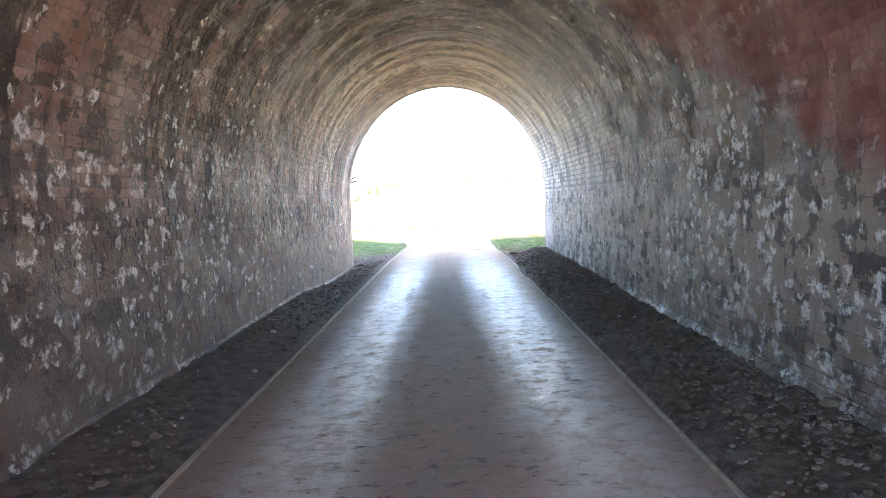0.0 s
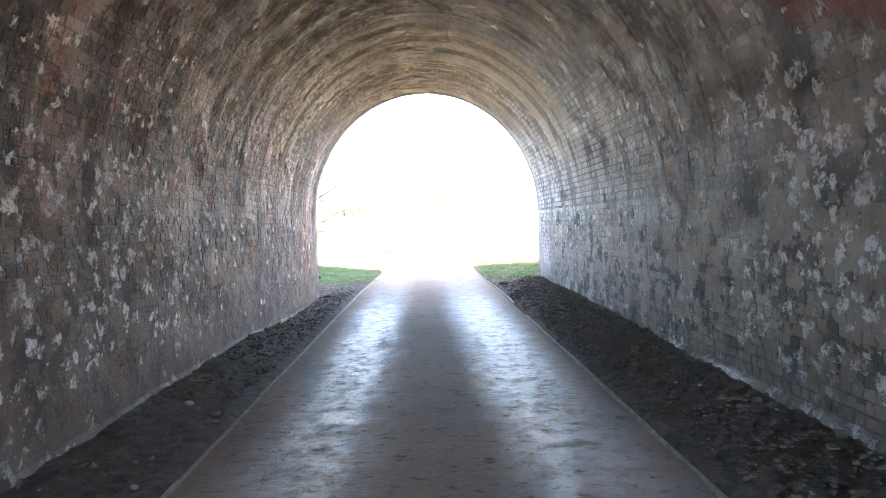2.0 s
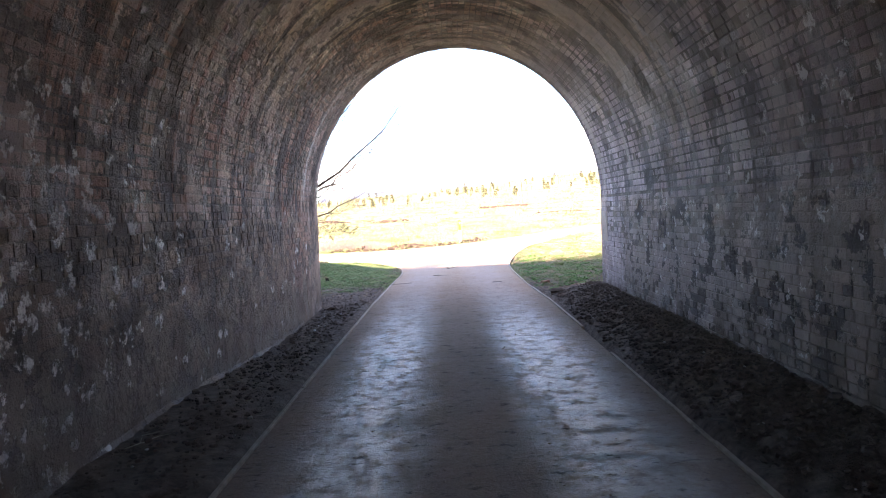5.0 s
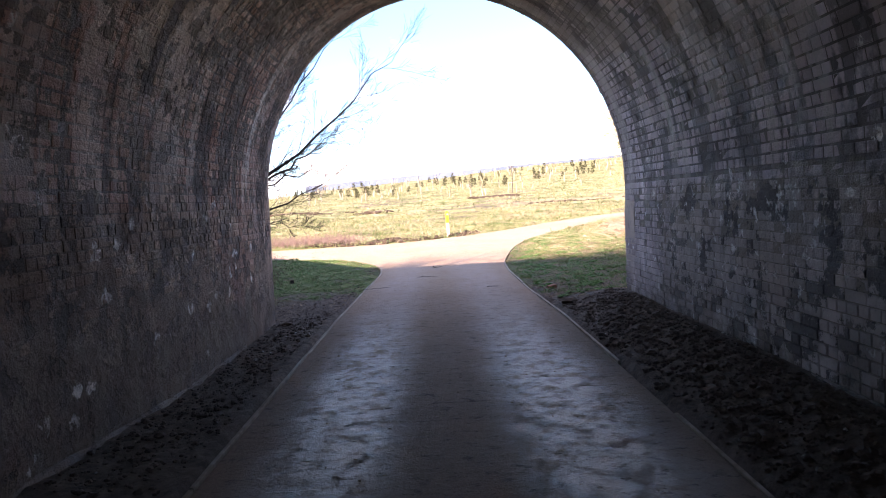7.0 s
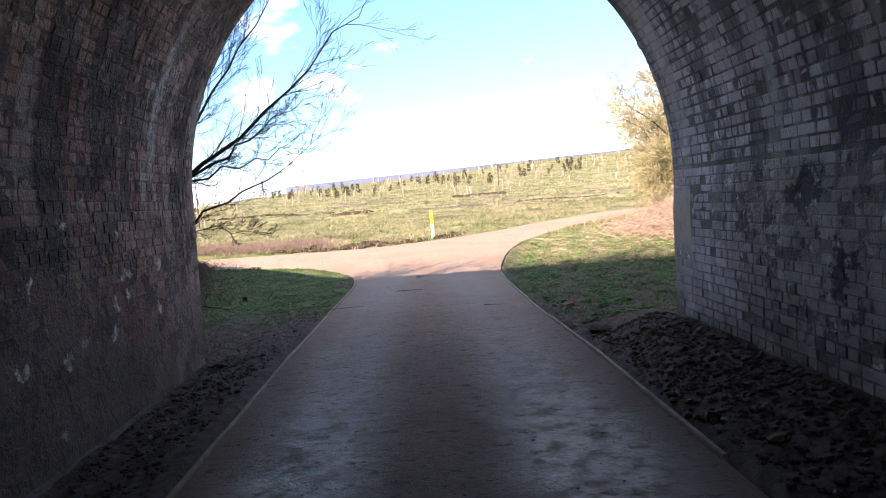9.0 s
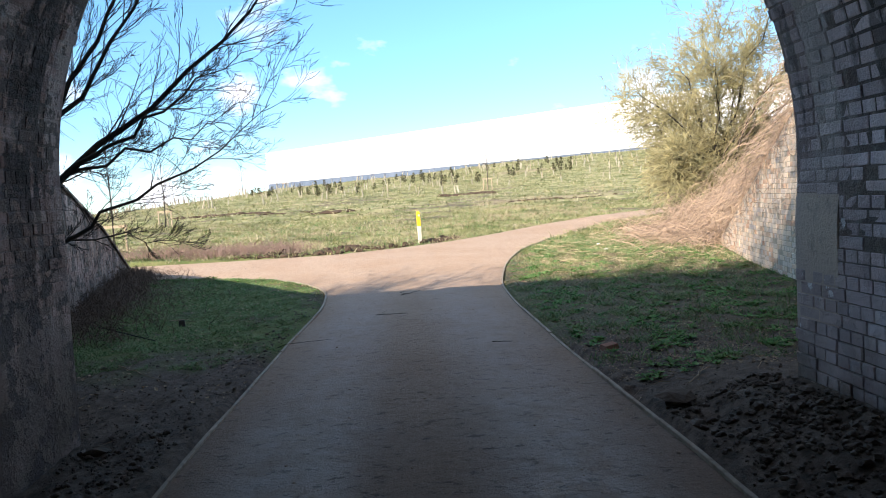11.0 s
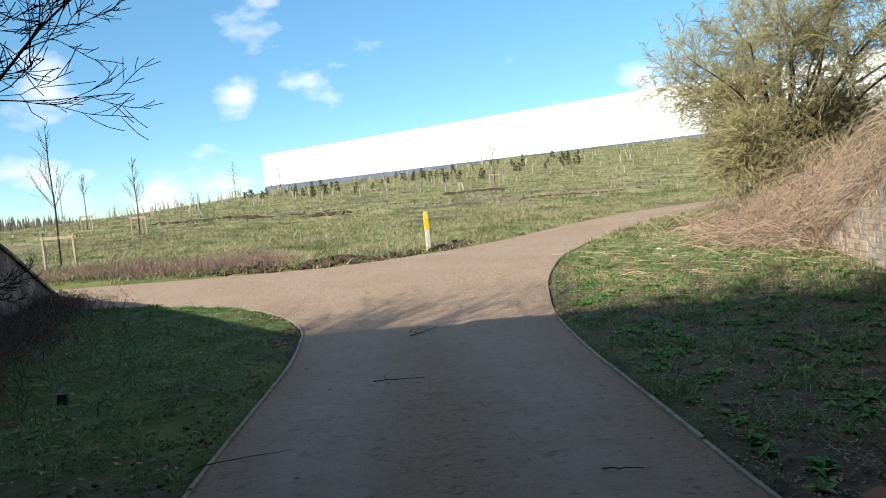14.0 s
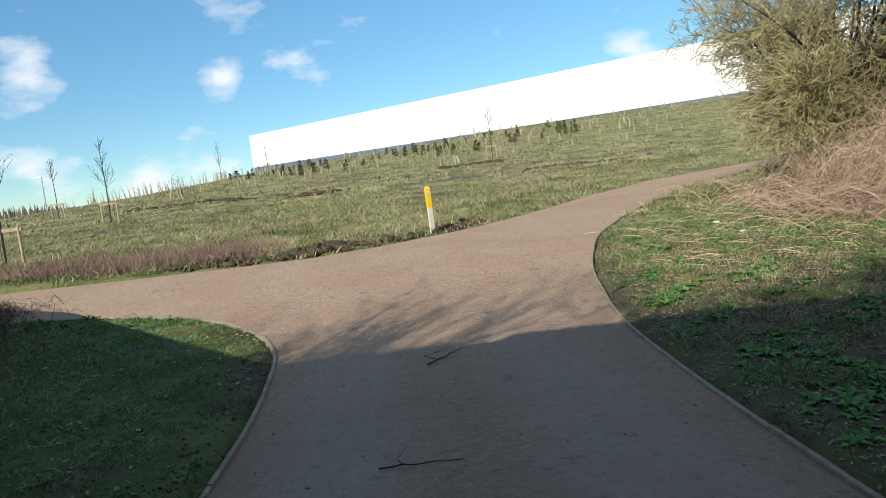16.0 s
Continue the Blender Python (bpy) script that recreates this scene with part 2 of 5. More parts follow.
def plain(name, a, b, scale=12.0, rough=0.85, spec=0.25, metal=0.0, depth=0.006, rnd=0.0):
    """A surface of two tones with grain at two scales."""
    k = Mat(name, rough, spec, metal)
    f = k.calc("ADD", k.calc("MULTIPLY", k.noise(scale, 5), 0.6), k.calc("MULTIPLY", k.noise(scale * 0.13, 3), 0.4))
    col = k.mix(k.range(f, 0.35, 0.65), a, b)
    if rnd:
        r = k.t.nodes.new("ShaderNodeNewGeometry").outputs["Random Per Island"]
        col = k.mix(k.range(r, 0, 1, 0, rnd), col, (b[0] * 1.5, b[1] * 1.4, b[2] * 1.2))
    return k.done(col, rough, k.noise(scale * 4, 4), depth, 0.7)


def path_surface():
    """Rolled hoggin: pinkish sand, two wheel tracks worn smooth and wet inside the bore."""
    k = Mat("rolled_hoggin", 0.8, 0.28)
    x, y = k.axis(0), k.axis(1)
    wob = k.calc("MULTIPLY", k.calc("SUBTRACT", k.noise(1.7, 6, 0.72), 0.5), 0.55)
    xs = k.calc("ADD", x, wob)
    tracks = None
    for c, drift, w in ((-0.97, 0.0, 0.38), (0.88, -0.018, 0.42)):
        d = k.calc("ABSOLUTE", k.calc("SUBTRACT", k.calc("SUBTRACT", xs, k.calc("MULTIPLY", y, drift)), c))
        m = k.range(d, w * 0.5, w * 1.45, 1.0, 0.0)
        tracks = m if tracks is None else k.calc("MAXIMUM", tracks, m)
    ends = k.range(y, 22.0, 26.5, 1.0, 0.0)
    tracks = k.calc("MULTIPLY", tracks, ends)
    wet_in = k.range(y, 14.0, 20.0, 1.0, 0.0)
    col = k.mix(k.range(k.noise(26, 6, 0.7), 0.35, 0.68), (0.37, 0.255, 0.178), (0.55, 0.412, 0.30))
    col = k.mix(k.range(k.noise(0.8, 4), 0.42, 0.7, 0, 0.5), col, (0.37, 0.235, 0.15))
    grit = k.noise(95, 3, 0.6)
    col = k.mix(k.range(grit, 0.56, 0.66, 0, 0.5), col, (0.17, 0.12, 0.09))
    col = k.mix(k.range(grit, 0.44, 0.36, 0, 0.45), col, (0.60, 0.50, 0.40))
    col = k.mix(k.calc("MULTIPLY", tracks, 0.42), col, (0.52, 0.425, 0.365))
    # damp, darker crown and mud inside; the darkening runs on outside to deepen the shade
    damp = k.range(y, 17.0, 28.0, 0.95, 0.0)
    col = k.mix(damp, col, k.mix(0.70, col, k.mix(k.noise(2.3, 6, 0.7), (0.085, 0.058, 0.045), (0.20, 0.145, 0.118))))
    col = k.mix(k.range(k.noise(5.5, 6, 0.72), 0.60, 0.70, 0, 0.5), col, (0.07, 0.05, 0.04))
    # pale dust on the tracks; inside the bore this colour paints their wet sheen
    dust_sheen = k.calc("MULTIPLY", tracks, k.range(k.noise(3.2, 6, 0.7), 0.35, 0.6))
    col = k.mix(k.calc("MULTIPLY", dust_sheen, k.range(y, 9.0, 19.0, 0.30, 0.30)), col, (0.47, 0.40, 0.365))
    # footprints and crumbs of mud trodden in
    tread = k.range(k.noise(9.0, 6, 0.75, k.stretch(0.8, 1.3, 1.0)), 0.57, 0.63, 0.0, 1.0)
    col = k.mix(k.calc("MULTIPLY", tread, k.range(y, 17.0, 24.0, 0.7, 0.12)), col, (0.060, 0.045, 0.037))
    ripple = k.noise(8.5, 7, 0.72, k.stretch(0.9, 1.1, 1.0))
    gloss = k.calc("MULTIPLY", k.calc("MULTIPLY", tracks, wet_in), k.range(k.noise(6.0, 6, 0.75), 0.38, 0.52))
    rough = k.range(gloss, 0.0, 1.0, k.range(y, 14.0, 22.0, 0.80, 0.9), 0.42)
    k.put(k.b.inputs["Specular IOR Level"], k.range(gloss, 0.0, 1.0, k.range(y, 14.0, 22.0, 0.10, 0.06), 0.42))
    h = k.calc("ADD", k.calc("MULTIPLY", ripple, 2.3), k.calc("ADD", k.noise(60, 4, 0.7), k.noise(14, 4)))
    return k.done(col, rough, h, 0.014, 0.7)


PATH = path_surface()
CLOD = plain("mud_clod", (0.050, 0.037, 0.029), (0.15, 0.112, 0.086), 14, 0.8, 0.35, depth=0.02, rnd=0.2)
BOARD = plain("weathered_edging_board", (0.22, 0.17, 0.12), (0.42, 0.35, 0.27), 16, 0.8)
STONE = plain("grey_stone_chip", (0.25, 0.23, 0.21), (0.5, 0.47, 0.43), 20, 0.8)
BARK = plain("dark_bark", (0.022, 0.019, 0.017), (0.060, 0.050, 0.042), 22, 0.85, depth=0.01)
TWIG = plain("lichened_twig", (0.060, 0.052, 0.040), (0.34, 0.31, 0.165), 2.2, 0.85, rnd=0.6)
BRAMBLE = plain("dry_bramble_stem", (0.075, 0.050, 0.042), (0.37, 0.285, 0.225), 1.6, 0.85, rnd=0.9)
TIMBER = plain("new_softwood", (0.36, 0.27, 0.17), (0.52, 0.42, 0.29), 14, 0.75)
YELLOW = plain("yellow_paint", (0.75, 0.47, 0.02), (0.82, 0.56, 0.04), 14, 0.5)
WHITE = plain("white_painted_post", (0.55, 0.50, 0.40), (0.72, 0.68, 0.58), 14, 0.6)
GUARD = plain("pale_plastic_tree_guard", (0.30, 0.27, 0.19), (0.46, 0.42, 0.31), 5, 0.5)
SHRUB = plain("dark_young_shrub", (0.035, 0.040, 0.018), (0.085, 0.080, 0.038), 6, 0.9, rnd=0.4)
LEAFM = plain("dead_leaf", (0.10, 0.070, 0.052), (0.36, 0.275, 0.20), 2.5, 0.8, rnd=0.9)
RUBBISH = plain("white_litter", (0.7, 0.7, 0.68), (0.85, 0.85, 0.83), 12, 0.5)
CLADDING = plain("white_metal_cladding", (0.78, 0.79, 0.80), (0.86, 0.86, 0.86), 0.4, 0.45, 0.4, depth=0.0)
PLINTH = plain("dark_blue_cladding", (0.10, 0.13, 0.18), (0.16, 0.19, 0.25), 0.4, 0.5)
FARWOOD = plain("bare_far_wood", (0.10, 0.085, 0.075), (0.19, 0.165, 0.15), 1.5, 0.95, rnd=0.5)
STEEL = plain("galvanised_steel", (0.35, 0.36, 0.37), (0.5, 0.5, 0.5), 6, 0.45, 0.5, 0.8)
EARTH = plain("turned_earth", (0.045, 0.030, 0.020), (0.11, 0.075, 0.05), 5, 0.9, depth=0.03)


def turf():
    """The ground sheet: mud in the bore, damp turf outside, rougher yellowed grass on the hill."""
    k = Mat("turf_and_mud", 0.9, 0.2)
    y = k.axis(1)
    green = k.mix(k.range(k.noise(1.6, 6, 0.7), 0.36, 0.64), (0.07, 0.11, 0.03), (0.16, 0.175, 0.06))
    straw = k.mix(k.range(k.noise(0.9, 6, 0.7), 0.40, 0.60), (0.13, 0.155, 0.050), (0.38, 0.345, 0.175))
    reed = k.mix(k.noise(2.0, 4), (0.25, 0.17, 0.12), (0.38, 0.29, 0.20))
    straw = k.mix(k.range(k.noise(0.085, 4, 0.6, k.stretch(0.6, 1.8, 1)), 0.56, 0.68, 0, 0.75), straw, reed)
    far = k.range(y, 29.0, 36.0)
    col = k.mix(far, green, straw)
    mud = k.mix(k.range(k.noise(9, 6, 0.7), 0.35, 0.65), (0.060, 0.045, 0.034), (0.19, 0.140, 0.105))
    edge = k.calc("ADD", y, k.calc("MULTIPLY", k.calc("SUBTRACT", k.noise(0.9, 5, 0.7), 0.5), 5.0))
    bare = k.range(edge, 19.8, 21.4, 1.0, 0.0)
    patch = k.calc("MULTIPLY", k.range(k.noise(0.75, 6, 0.72), 0.53, 0.62), k.range(y, 34, 40, 0.8, 0.25))
    verge = k.calc("MULTIPLY", k.range(k.axis(0), 1.0, 1.6), k.range(y, 27, 32, 0.7, 0.0))
    col = k.mix(verge, col, k.mix(k.noise(4, 5), (0.085, 0.066, 0.050), (0.20, 0.155, 0.112)))
    ruts = k.t.nodes.new("ShaderNodeAttribute")
    ruts.attribute_name = "ruts"
    worn = k.calc("MULTIPLY", ruts.outputs["Fac"], k.range(k.noise(3.0, 5, 0.7), 0.3, 0.6))
    col = k.mix(k.calc("MAXIMUM", k.calc("MAXIMUM", bare, patch), worn), col, mud)
    return k.done(col, 0.9, k.calc("ADD", k.noise(22, 6, 0.75), k.noise(5, 5)), 0.04, 0.8)


TURF = turf()


def blades(name, stops, dry=False):
    k = Mat(name, 0.75, 0.25)
    rnd = k.t.nodes.new("ShaderNodeNewGeometry").outputs["Random Per Island"]
    col = k.ramp(rnd, *stops)
    col = k.mix(k.range(k.noise(1.1, 4), 0.46, 0.62, 0, 0.55), col, (0.10, 0.13, 0.035))
    if dry:
        col = k.mix(k.range(k.noise(0.22, 5, 0.65, k.stretch(0.5, 1.5, 1)), 0.50, 0.60, 0, 0.7), col, (0.40, 0.31, 0.21))
        col = k.mix(k.range(k.noise(0.5, 5, 0.7, k.stretch(0.5, 1.5, 1)), 0.48, 0.42, 0, 0.8), col, (0.07, 0.095, 0.028))
    k.b.inputs["Subsurface Weight"].default_value = 0.0
    return k.done(col, 0.7)


GRASS = blades("damp_grass_blade", ((0, (0.07, 0.165, 0.055)), (0.45, (0.14, 0.26, 0.09)), (0.8, (0.23, 0.32, 0.12)), (1, (0.46, 0.40, 0.24))))
STRAW = blades("yellowed_grass_blade", ((0, (0.15, 0.175, 0.065)), (0.4, (0.27, 0.265, 0.11)), (0.7, (0.42, 0.37, 0.21)), (1, (0.56, 0.48, 0.33))), True)
WEED = blades("fresh_weed_leaf", ((0, (0.06, 0.17, 0.04)), (0.6, (0.11, 0.25, 0.06)), (1, (0.18, 0.30, 0.09))))


# ---- mesh helpers ----
class Shape:
    """Vertices and faces gathered for one mesh."""

    def __init__(self):
        self.v, self.f = [], []

    def quad_box(self, m, sx, sy, sz, bevel=0.0):
        """A box of that size about m's origin, its upper face drawn in by bevel."""
        n = len(self.v)
        for z, k in ((-sz / 2, 0.0), (sz / 2, bevel)):
            for x, y in ((-1, -1), (1, -1), (1, 1), (-1, 1)):
                self.v.append(tuple(m @ Vector((x * (sx / 2 - k), y * (sy / 2 - k), z))))
        self.f += [tuple(n + i for i in q) for q in ((3, 2, 1, 0), (4, 5, 6, 7), (0, 1, 5, 4), (1, 2, 6, 5), (2, 3, 7, 6), (3, 0, 4, 7))]

    def tube(self, pts, radii, sides=5):
        """A tapering tube along points."""
        n0 = len(self.v)
        up = Vector((0.31, 0.17, 0.93))
        for i, p in enumerate(pts):
            d = (pts[min(i + 1, len(pts) - 1)] - pts[max(i - 1, 0)]).normalized()
            a = d.cross(up)
            a = (a if a.length > 1e-3 else d.cross(Vector((1, 0, 0)))).normalized()
            b = d.cross(a)
            for s in range(sides):
                t = 2 * math.pi * s / sides
                self.v.append(tuple(p + (a * math.cos(t) + b * math.sin(t)) * radii[i]))
        for i in range(len(pts) - 1):
            for s in range(sides):
                q, r = n0 + i * sides, (s + 1) % sides
                self.f.append((q + s, q + r, q + sides + r, q + sides + s))
        self.f.append(tuple(n0 + (len(pts) - 1) * sides + s for s in range(sides)))
        self.f.append(tuple(n0 + s for s in reversed(range(sides))))

    def mesh(self, name, mat, smooth=False):
        me = bpy.data.meshes.new(name)
        me.from_pydata(self.v, [], self.f)
        me.materials.append(mat)
        if smooth:
            me.shade_smooth()
        return me


def thing(name, shape, mat, label, category, kind="", group="", smooth=False):
    return tagged(new(name, shape.mesh(name, mat, smooth) if shape else None), label, category, group, kind)


def part(name, shape, mat, parent, label="", kind="", smooth=False):
    ob = new(name, shape.mesh(name, mat, smooth))
    ob.parent = parent
    ob.matrix_parent_inverse = parent.matrix_basis.inverted()
    return tagged(ob, label, "", "", kind)


def grid_mesh(name, xs, ys, zfun, mat, smooth=True):
    X, Y = np.meshgrid(xs, ys)
    Z = zfun(X, Y)
    v = np.stack([X.ravel(), Y.ravel(), Z.ravel()], 1)
    nx, ny = len(xs), len(ys)
    i = (np.arange(ny - 1)[:, None] * nx + np.arange(nx - 1)[None, :]).ravel()
    f = np.stack([i, i + 1, i + nx + 1, i + nx], 1)
    me = bpy.data.meshes.new(name)
    me.from_pydata(v.tolist(), [], f.tolist())
    me.materials.append(mat)
    if smooth:
        me.shade_smooth()
    return me


rng = np.random.default_rng(7)


def bumps(X, Y, size, seed):
    """Smooth random relief, about -1 to 1, with features of that size."""
    r = np.random.default_rng(seed)
    out = np.zeros_like(X, dtype=float)
    for o in range(3):
        for _ in range(6):
            a, p, w = r.uniform(0, math.tau), r.uniform(0, math.tau), r.uniform(0.7, 1.4) * 2 ** o / size
            out += np.sin((X * math.cos(a) + Y * math.sin(a)) * w * math.tau + p) / (6 * 1.7 ** o)
    return out


# ---- the lie of the land ----
def smooth(v, a, b):
    t = np.clip((v - a) / (b - a), 0, 1)
    return t * t * (3 - 2 * t)


MOUTH_Y, SKEW = 18.00, 0.10          # the portal's plane: y = MOUTH_Y - SKEW * x
LEFT_X, RIGHT_X = -2.63, 2.28        # faces of the side walls
BORE_BACK = -4.0                     # the bore's other end
TOP = 4.78                            # top of the bank over the bore


def wing_left(y):
    return -4.15 - (y - 18.0) * 0.2


def wing_right(y):
    return np.minimum(4.25 + (y - 18.0) * 0.215, 6.35)


def wing_top_left(y):
    return np.interp(y, [18.0, 23.0, 26.8, 29.4], [3.7, 2.25, 1.15, 0.05])


def wing_top_right(y):
    return np.interp(y, [17.3, 22.6, 27.6, 28.2], [4.7, 2.6, 0.32, 0.0])


def crest(x):
    return np.interp(x, [-80, -45, -33, -16, 0, 13, 26, 39, 90], [0.6, 1.3, 2.2, 4.0, 4.7, 5.7, 6.2, 6.6, 7.0])


def land(x, y):
    """Open ground, with no banks."""
    d = np.clip(y - 23.0, 0, 28.0)
    z = 0.036 * d * smooth(d, 0, 6)
    t = np.clip((y - 45) / 62, 0, 1) ** 1.35
    return z + (crest(x) - 1.0) * t


def bank(x, y):
    """The railway bank that the bore runs through."""
    left = np.minimum(TOP - (y - 18.3) * 0.42, wing_top_left(y) + (wing_left(y) - 0.25 - x) * 0.45)
    left = np.where((x < wing_left(y) - 0.25) & (y < 30), left, -9)
    right = np.minimum(TOP - (y - 17.3) * 0.27, wing_top_right(y) + (x - wing_right(y) - 0.25) * 0.72)
    right = np.where(x > wing_right(y) + 0.25, right, -9)
    z = np.maximum(left, right)
    back = np.where((np.abs(x + 0.15) > 3.0), TOP - np.clip(BORE_BACK - y, 0, 99) * 0.6, -9)
    return np.where(y < MOUTH_Y - SKEW * x, np.minimum(back, TOP), np.minimum(z, TOP))


def on_path(x, y):
    """How far inside the path's edges a place lies: about 1 within, 0 without."""
    lx = np.interp(y, LEFT_EDGE[1], LEFT_EDGE[0], left=-1.66)
    rx = np.interp(y, RIGHT_EDGE[1], RIGHT_EDGE[0], left=1.28)
    fy = np.interp(x, FAR_EDGE[0], FAR_EDGE[1])
    return ((x > lx - 0.05) & (x < rx + 0.05) & (y < fy + 0.05))


# edges of the path where it widens into the cross path (x, y)
def eased(xs, ys):
    """The edge with its corners rounded: x at close steps of y."""
    y = np.arange(ys[0], ys[-1] + 0.01, 0.2)
    x = np.interp(y, ys, xs)
    soft = np.convolve(np.pad(x, 3, mode="edge"), np.ones(7) / 7, mode="valid")
    soft[-4:] = x[-4:]
    return soft, y


LEFT_EDGE = eased([-1.66, -1.66, -1.62, -1.53, -1.68, -2.12, -2.75, -3.7, -6.2, -14, -40], [-40, 18.0, 21.0, 23.6, 25.5, 26.4, 27.1, 27.7, 28.4, 29.4, 31])
RIGHT_EDGE = eased([1.30, 1.30, 1.21, 1.20, 1.28, 1.68, 2.40, 3.7, 6.6, 10.3, 24], [-40, 17.0, 20.0, 23.0, 25.0, 27.3, 29.5, 31.8, 35.8, 38.8, 46])
FAR_EDGE = ([-40, -14, -8.0, -4.6, -2.0, -0.6, 0.9, 2.2, 4.0, 6.3, 9.0, 11.0, 24], [33.6, 31.6, 30.9, 30.7, 30.7, 31.3, 32.3, 33.6, 35.8, 38.2, 40.0, 41.0, 48.5])


def ground_height(X, Y):
    z = land(X, Y)
    b = bank(X, Y)
    inside = (Y < MOUTH_Y - SKEW * X)
    # mud heaped against the foot of the walls
    heap = np.where(X > 0, smooth(X, 1.35, 2.2) * (0.10 + 0.08 * smooth(Y, 6, 14)), smooth(-X, 1.75, 2.5) * (0.06 - 0.16 * smooth(Y, 11, 15.5)))
    z = z + np.where(Y < 19.5, heap * (1 - smooth(Y, 17.5, 19.5)), 0)
    rough = bumps(X, Y, 0.55, 3) * 0.03 + bumps(X, Y, 0.17, 4) * 0.014
    rough = rough * np.where(inside, np.where(X > 0, 1.1, 0.6), 0.8) + np.where(Y > 30, bumps(X, Y, 2.6, 5) * 0.07 + bumps(X, Y, 9, 6) * 0.06, 0)
    swale = np.exp(-((Y - 34.6 - 0.12 * X) / 0.75) ** 2) * smooth(X, -7, -3) * (1 - smooth(X, 2, 5))
    z = z - 0.26 * swale
    z = np.where(on_path(X, Y), z - 0.07, z + rough + 0.015)
    return np.maximum(z, b + np.where(inside, 0, bumps(X, Y, 1.1, 8) * 0.12))


def steps(*runs):
    out = []
    for a, b, d in runs:
        out += list(np.arange(a, b, d))
    return np.array(out + [runs[-1][1]])


gx = steps((-900, -100, 100), (-100, -40, 6), (-40, -10, 0.7), (-10, -6, 0.3), (-6, 7, 0.085), (7, 14, 0.3), (14, 44, 1.2), (44, 100, 7), (100, 900, 100))
gy = steps((-400, -40, 60), (-40, -2, 1.9), (-2, 34, 0.085), (34, 50, 0.25), (50, 80, 0.5), (80, 110, 1.2), (110, 200, 10), (200, 1500, 130))


def ruts(X, Y):
    """Where machines have churned the field: ragged strips along the hill's foot."""
    s = bumps(X * 0.14, Y * 0.75 - 0.04 * X, 1.6, 51) + 0.35 * bumps(X, Y, 0.9, 52)
    return smooth(s, 0.28, 0.50) * smooth(Y, 34, 38) * (1 - 0.8 * smooth(Y, 64, 78))


ground_sheet = grid_mesh("ground", gx, gy, ground_height, TURF)
ground_sheet.attributes.new("ruts", "FLOAT", "POINT").data.foreach_set("value", ruts(*np.meshgrid(gx, gy)).ravel())
ground = tagged(new("ground", ground_sheet), "muddy verges and rough winter grass rising to a hill", "ground", "", "structure")


# ---- the path and its edging boards ----
def path_mesh():
    s = Shape()
    ys = steps((-40, 0, 1.0), (0, 48, 0.16))
    cols = 24
    rows = []
    for y in ys:
        if y > 30.7:
            a = float(np.interp(y, FAR_EDGE[1][4:], FAR_EDGE[0][4:]))
        else:
            a = max(float(np.interp(y, LEFT_EDGE[1], LEFT_EDGE[0])), -3.7)
        b = float(np.interp(y, RIGHT_EDGE[1], RIGHT_EDGE[0]))
        rows.append((a, b, y))
    for a, b, y in rows:
        for c in range(cols + 1):
            x = a + (b - a) * c / cols
            crown = 0.018 * (1 - (2 * c / cols - 1) ** 2)
            s.v.append((x, y, float(land(x, y)) + crown + 0.004 * float(bumps(np.array(x), np.array(y), 0.8, 11))))
    n = cols + 1
    for r in range(len(rows) - 1):
        for c in range(cols):
            s.f.append((r * n + c, r * n + c + 1, r * n + n + c + 1, r * n + n + c))
    # the arm that leads away beside the field
    base = len(s.v)
    xs = steps((-40, -8, 1.0), (-8, -2.0, 0.2))
    for x in xs:
        ya = float(np.interp(x, LEFT_EDGE[0][::-1], LEFT_EDGE[1][::-1]))
        yb = float(np.interp(x, FAR_EDGE[0], FAR_EDGE[1]))
        for c in range(13):
            y = ya + (yb - ya) * c / 12
            s.v.append((x, y, float(land(x, y)) + 0.012 * (1 - (c / 6 - 1) ** 2) - 0.003))
    for r in range(len(xs) - 1):
        for c in range(12):
            i = base + r * 13 + c
            s.f.append((i, i + 13, i + 14, i + 1))
    return s


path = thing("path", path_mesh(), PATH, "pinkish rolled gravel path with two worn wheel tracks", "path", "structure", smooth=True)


def edging(name, points, lift=0.02):
    """Thin timber boards on edge, butted end to end along a line of the plan."""
    root = tagged(new(name), "thin weathered timber edging boards along the path", "path edging", "", "structure")
    fine = []
    for (x0, y0), (x1, y1) in zip(points, points[1:]):
        k = max(1, int(math.hypot(x1 - x0, y1 - y0) / 0.35))
        fine += [(x0 + (x1 - x0) * i / k, y0 + (y1 - y0) * i / k) for i in range(k)]
    fine.append(points[-1])
    i = 0
    while i < len(fine) - 1:
        j = min(i + int(rng.integers(6, 11)), len(fine) - 1)
        s, run = Shape(), fine[i:j + 1]
        wob = rng.uniform(-0.008, 0.008)
        for q, (x, y) in enumerate(run):
            a, b = run[max(q - 1, 0)], run[min(q + 1, len(run) - 1)]
            d = Vector((b[0] - a[0], b[1] - a[1], 0)).normalized()
            nrm = Vector((-d.y, d.x, 0)) * 0.014
            z = float(land(np.array(x), np.array(y))) + lift + wob + rng.uniform(-0.002, 0.002)
            c = Vector((x, y, 0)) + (d * 0.004 if q == 0 else -d * 0.004 if q == len(run) - 1 else Vector())
            for e, h in ((-1, -0.1), (-1, z - 0.003), (-0.7, z), (0.7, z), (1, z - 0.003), (1, -0.1)):
                s.v.append(tuple(c + nrm * e + Vector((0, 0, h))))
        for q in range(len(run) - 1):
            for e in range(5):
                s.f.append((q * 6 + e, q * 6 + 6 + e, q * 6 + 7 + e, q * 6 + 1 + e))
        s.f += [tuple(range(6)), tuple(reversed(range((len(run) - 1) * 6, len(run) * 6)))]
        part("board", s, BOARD, root)
        i = j
    return root


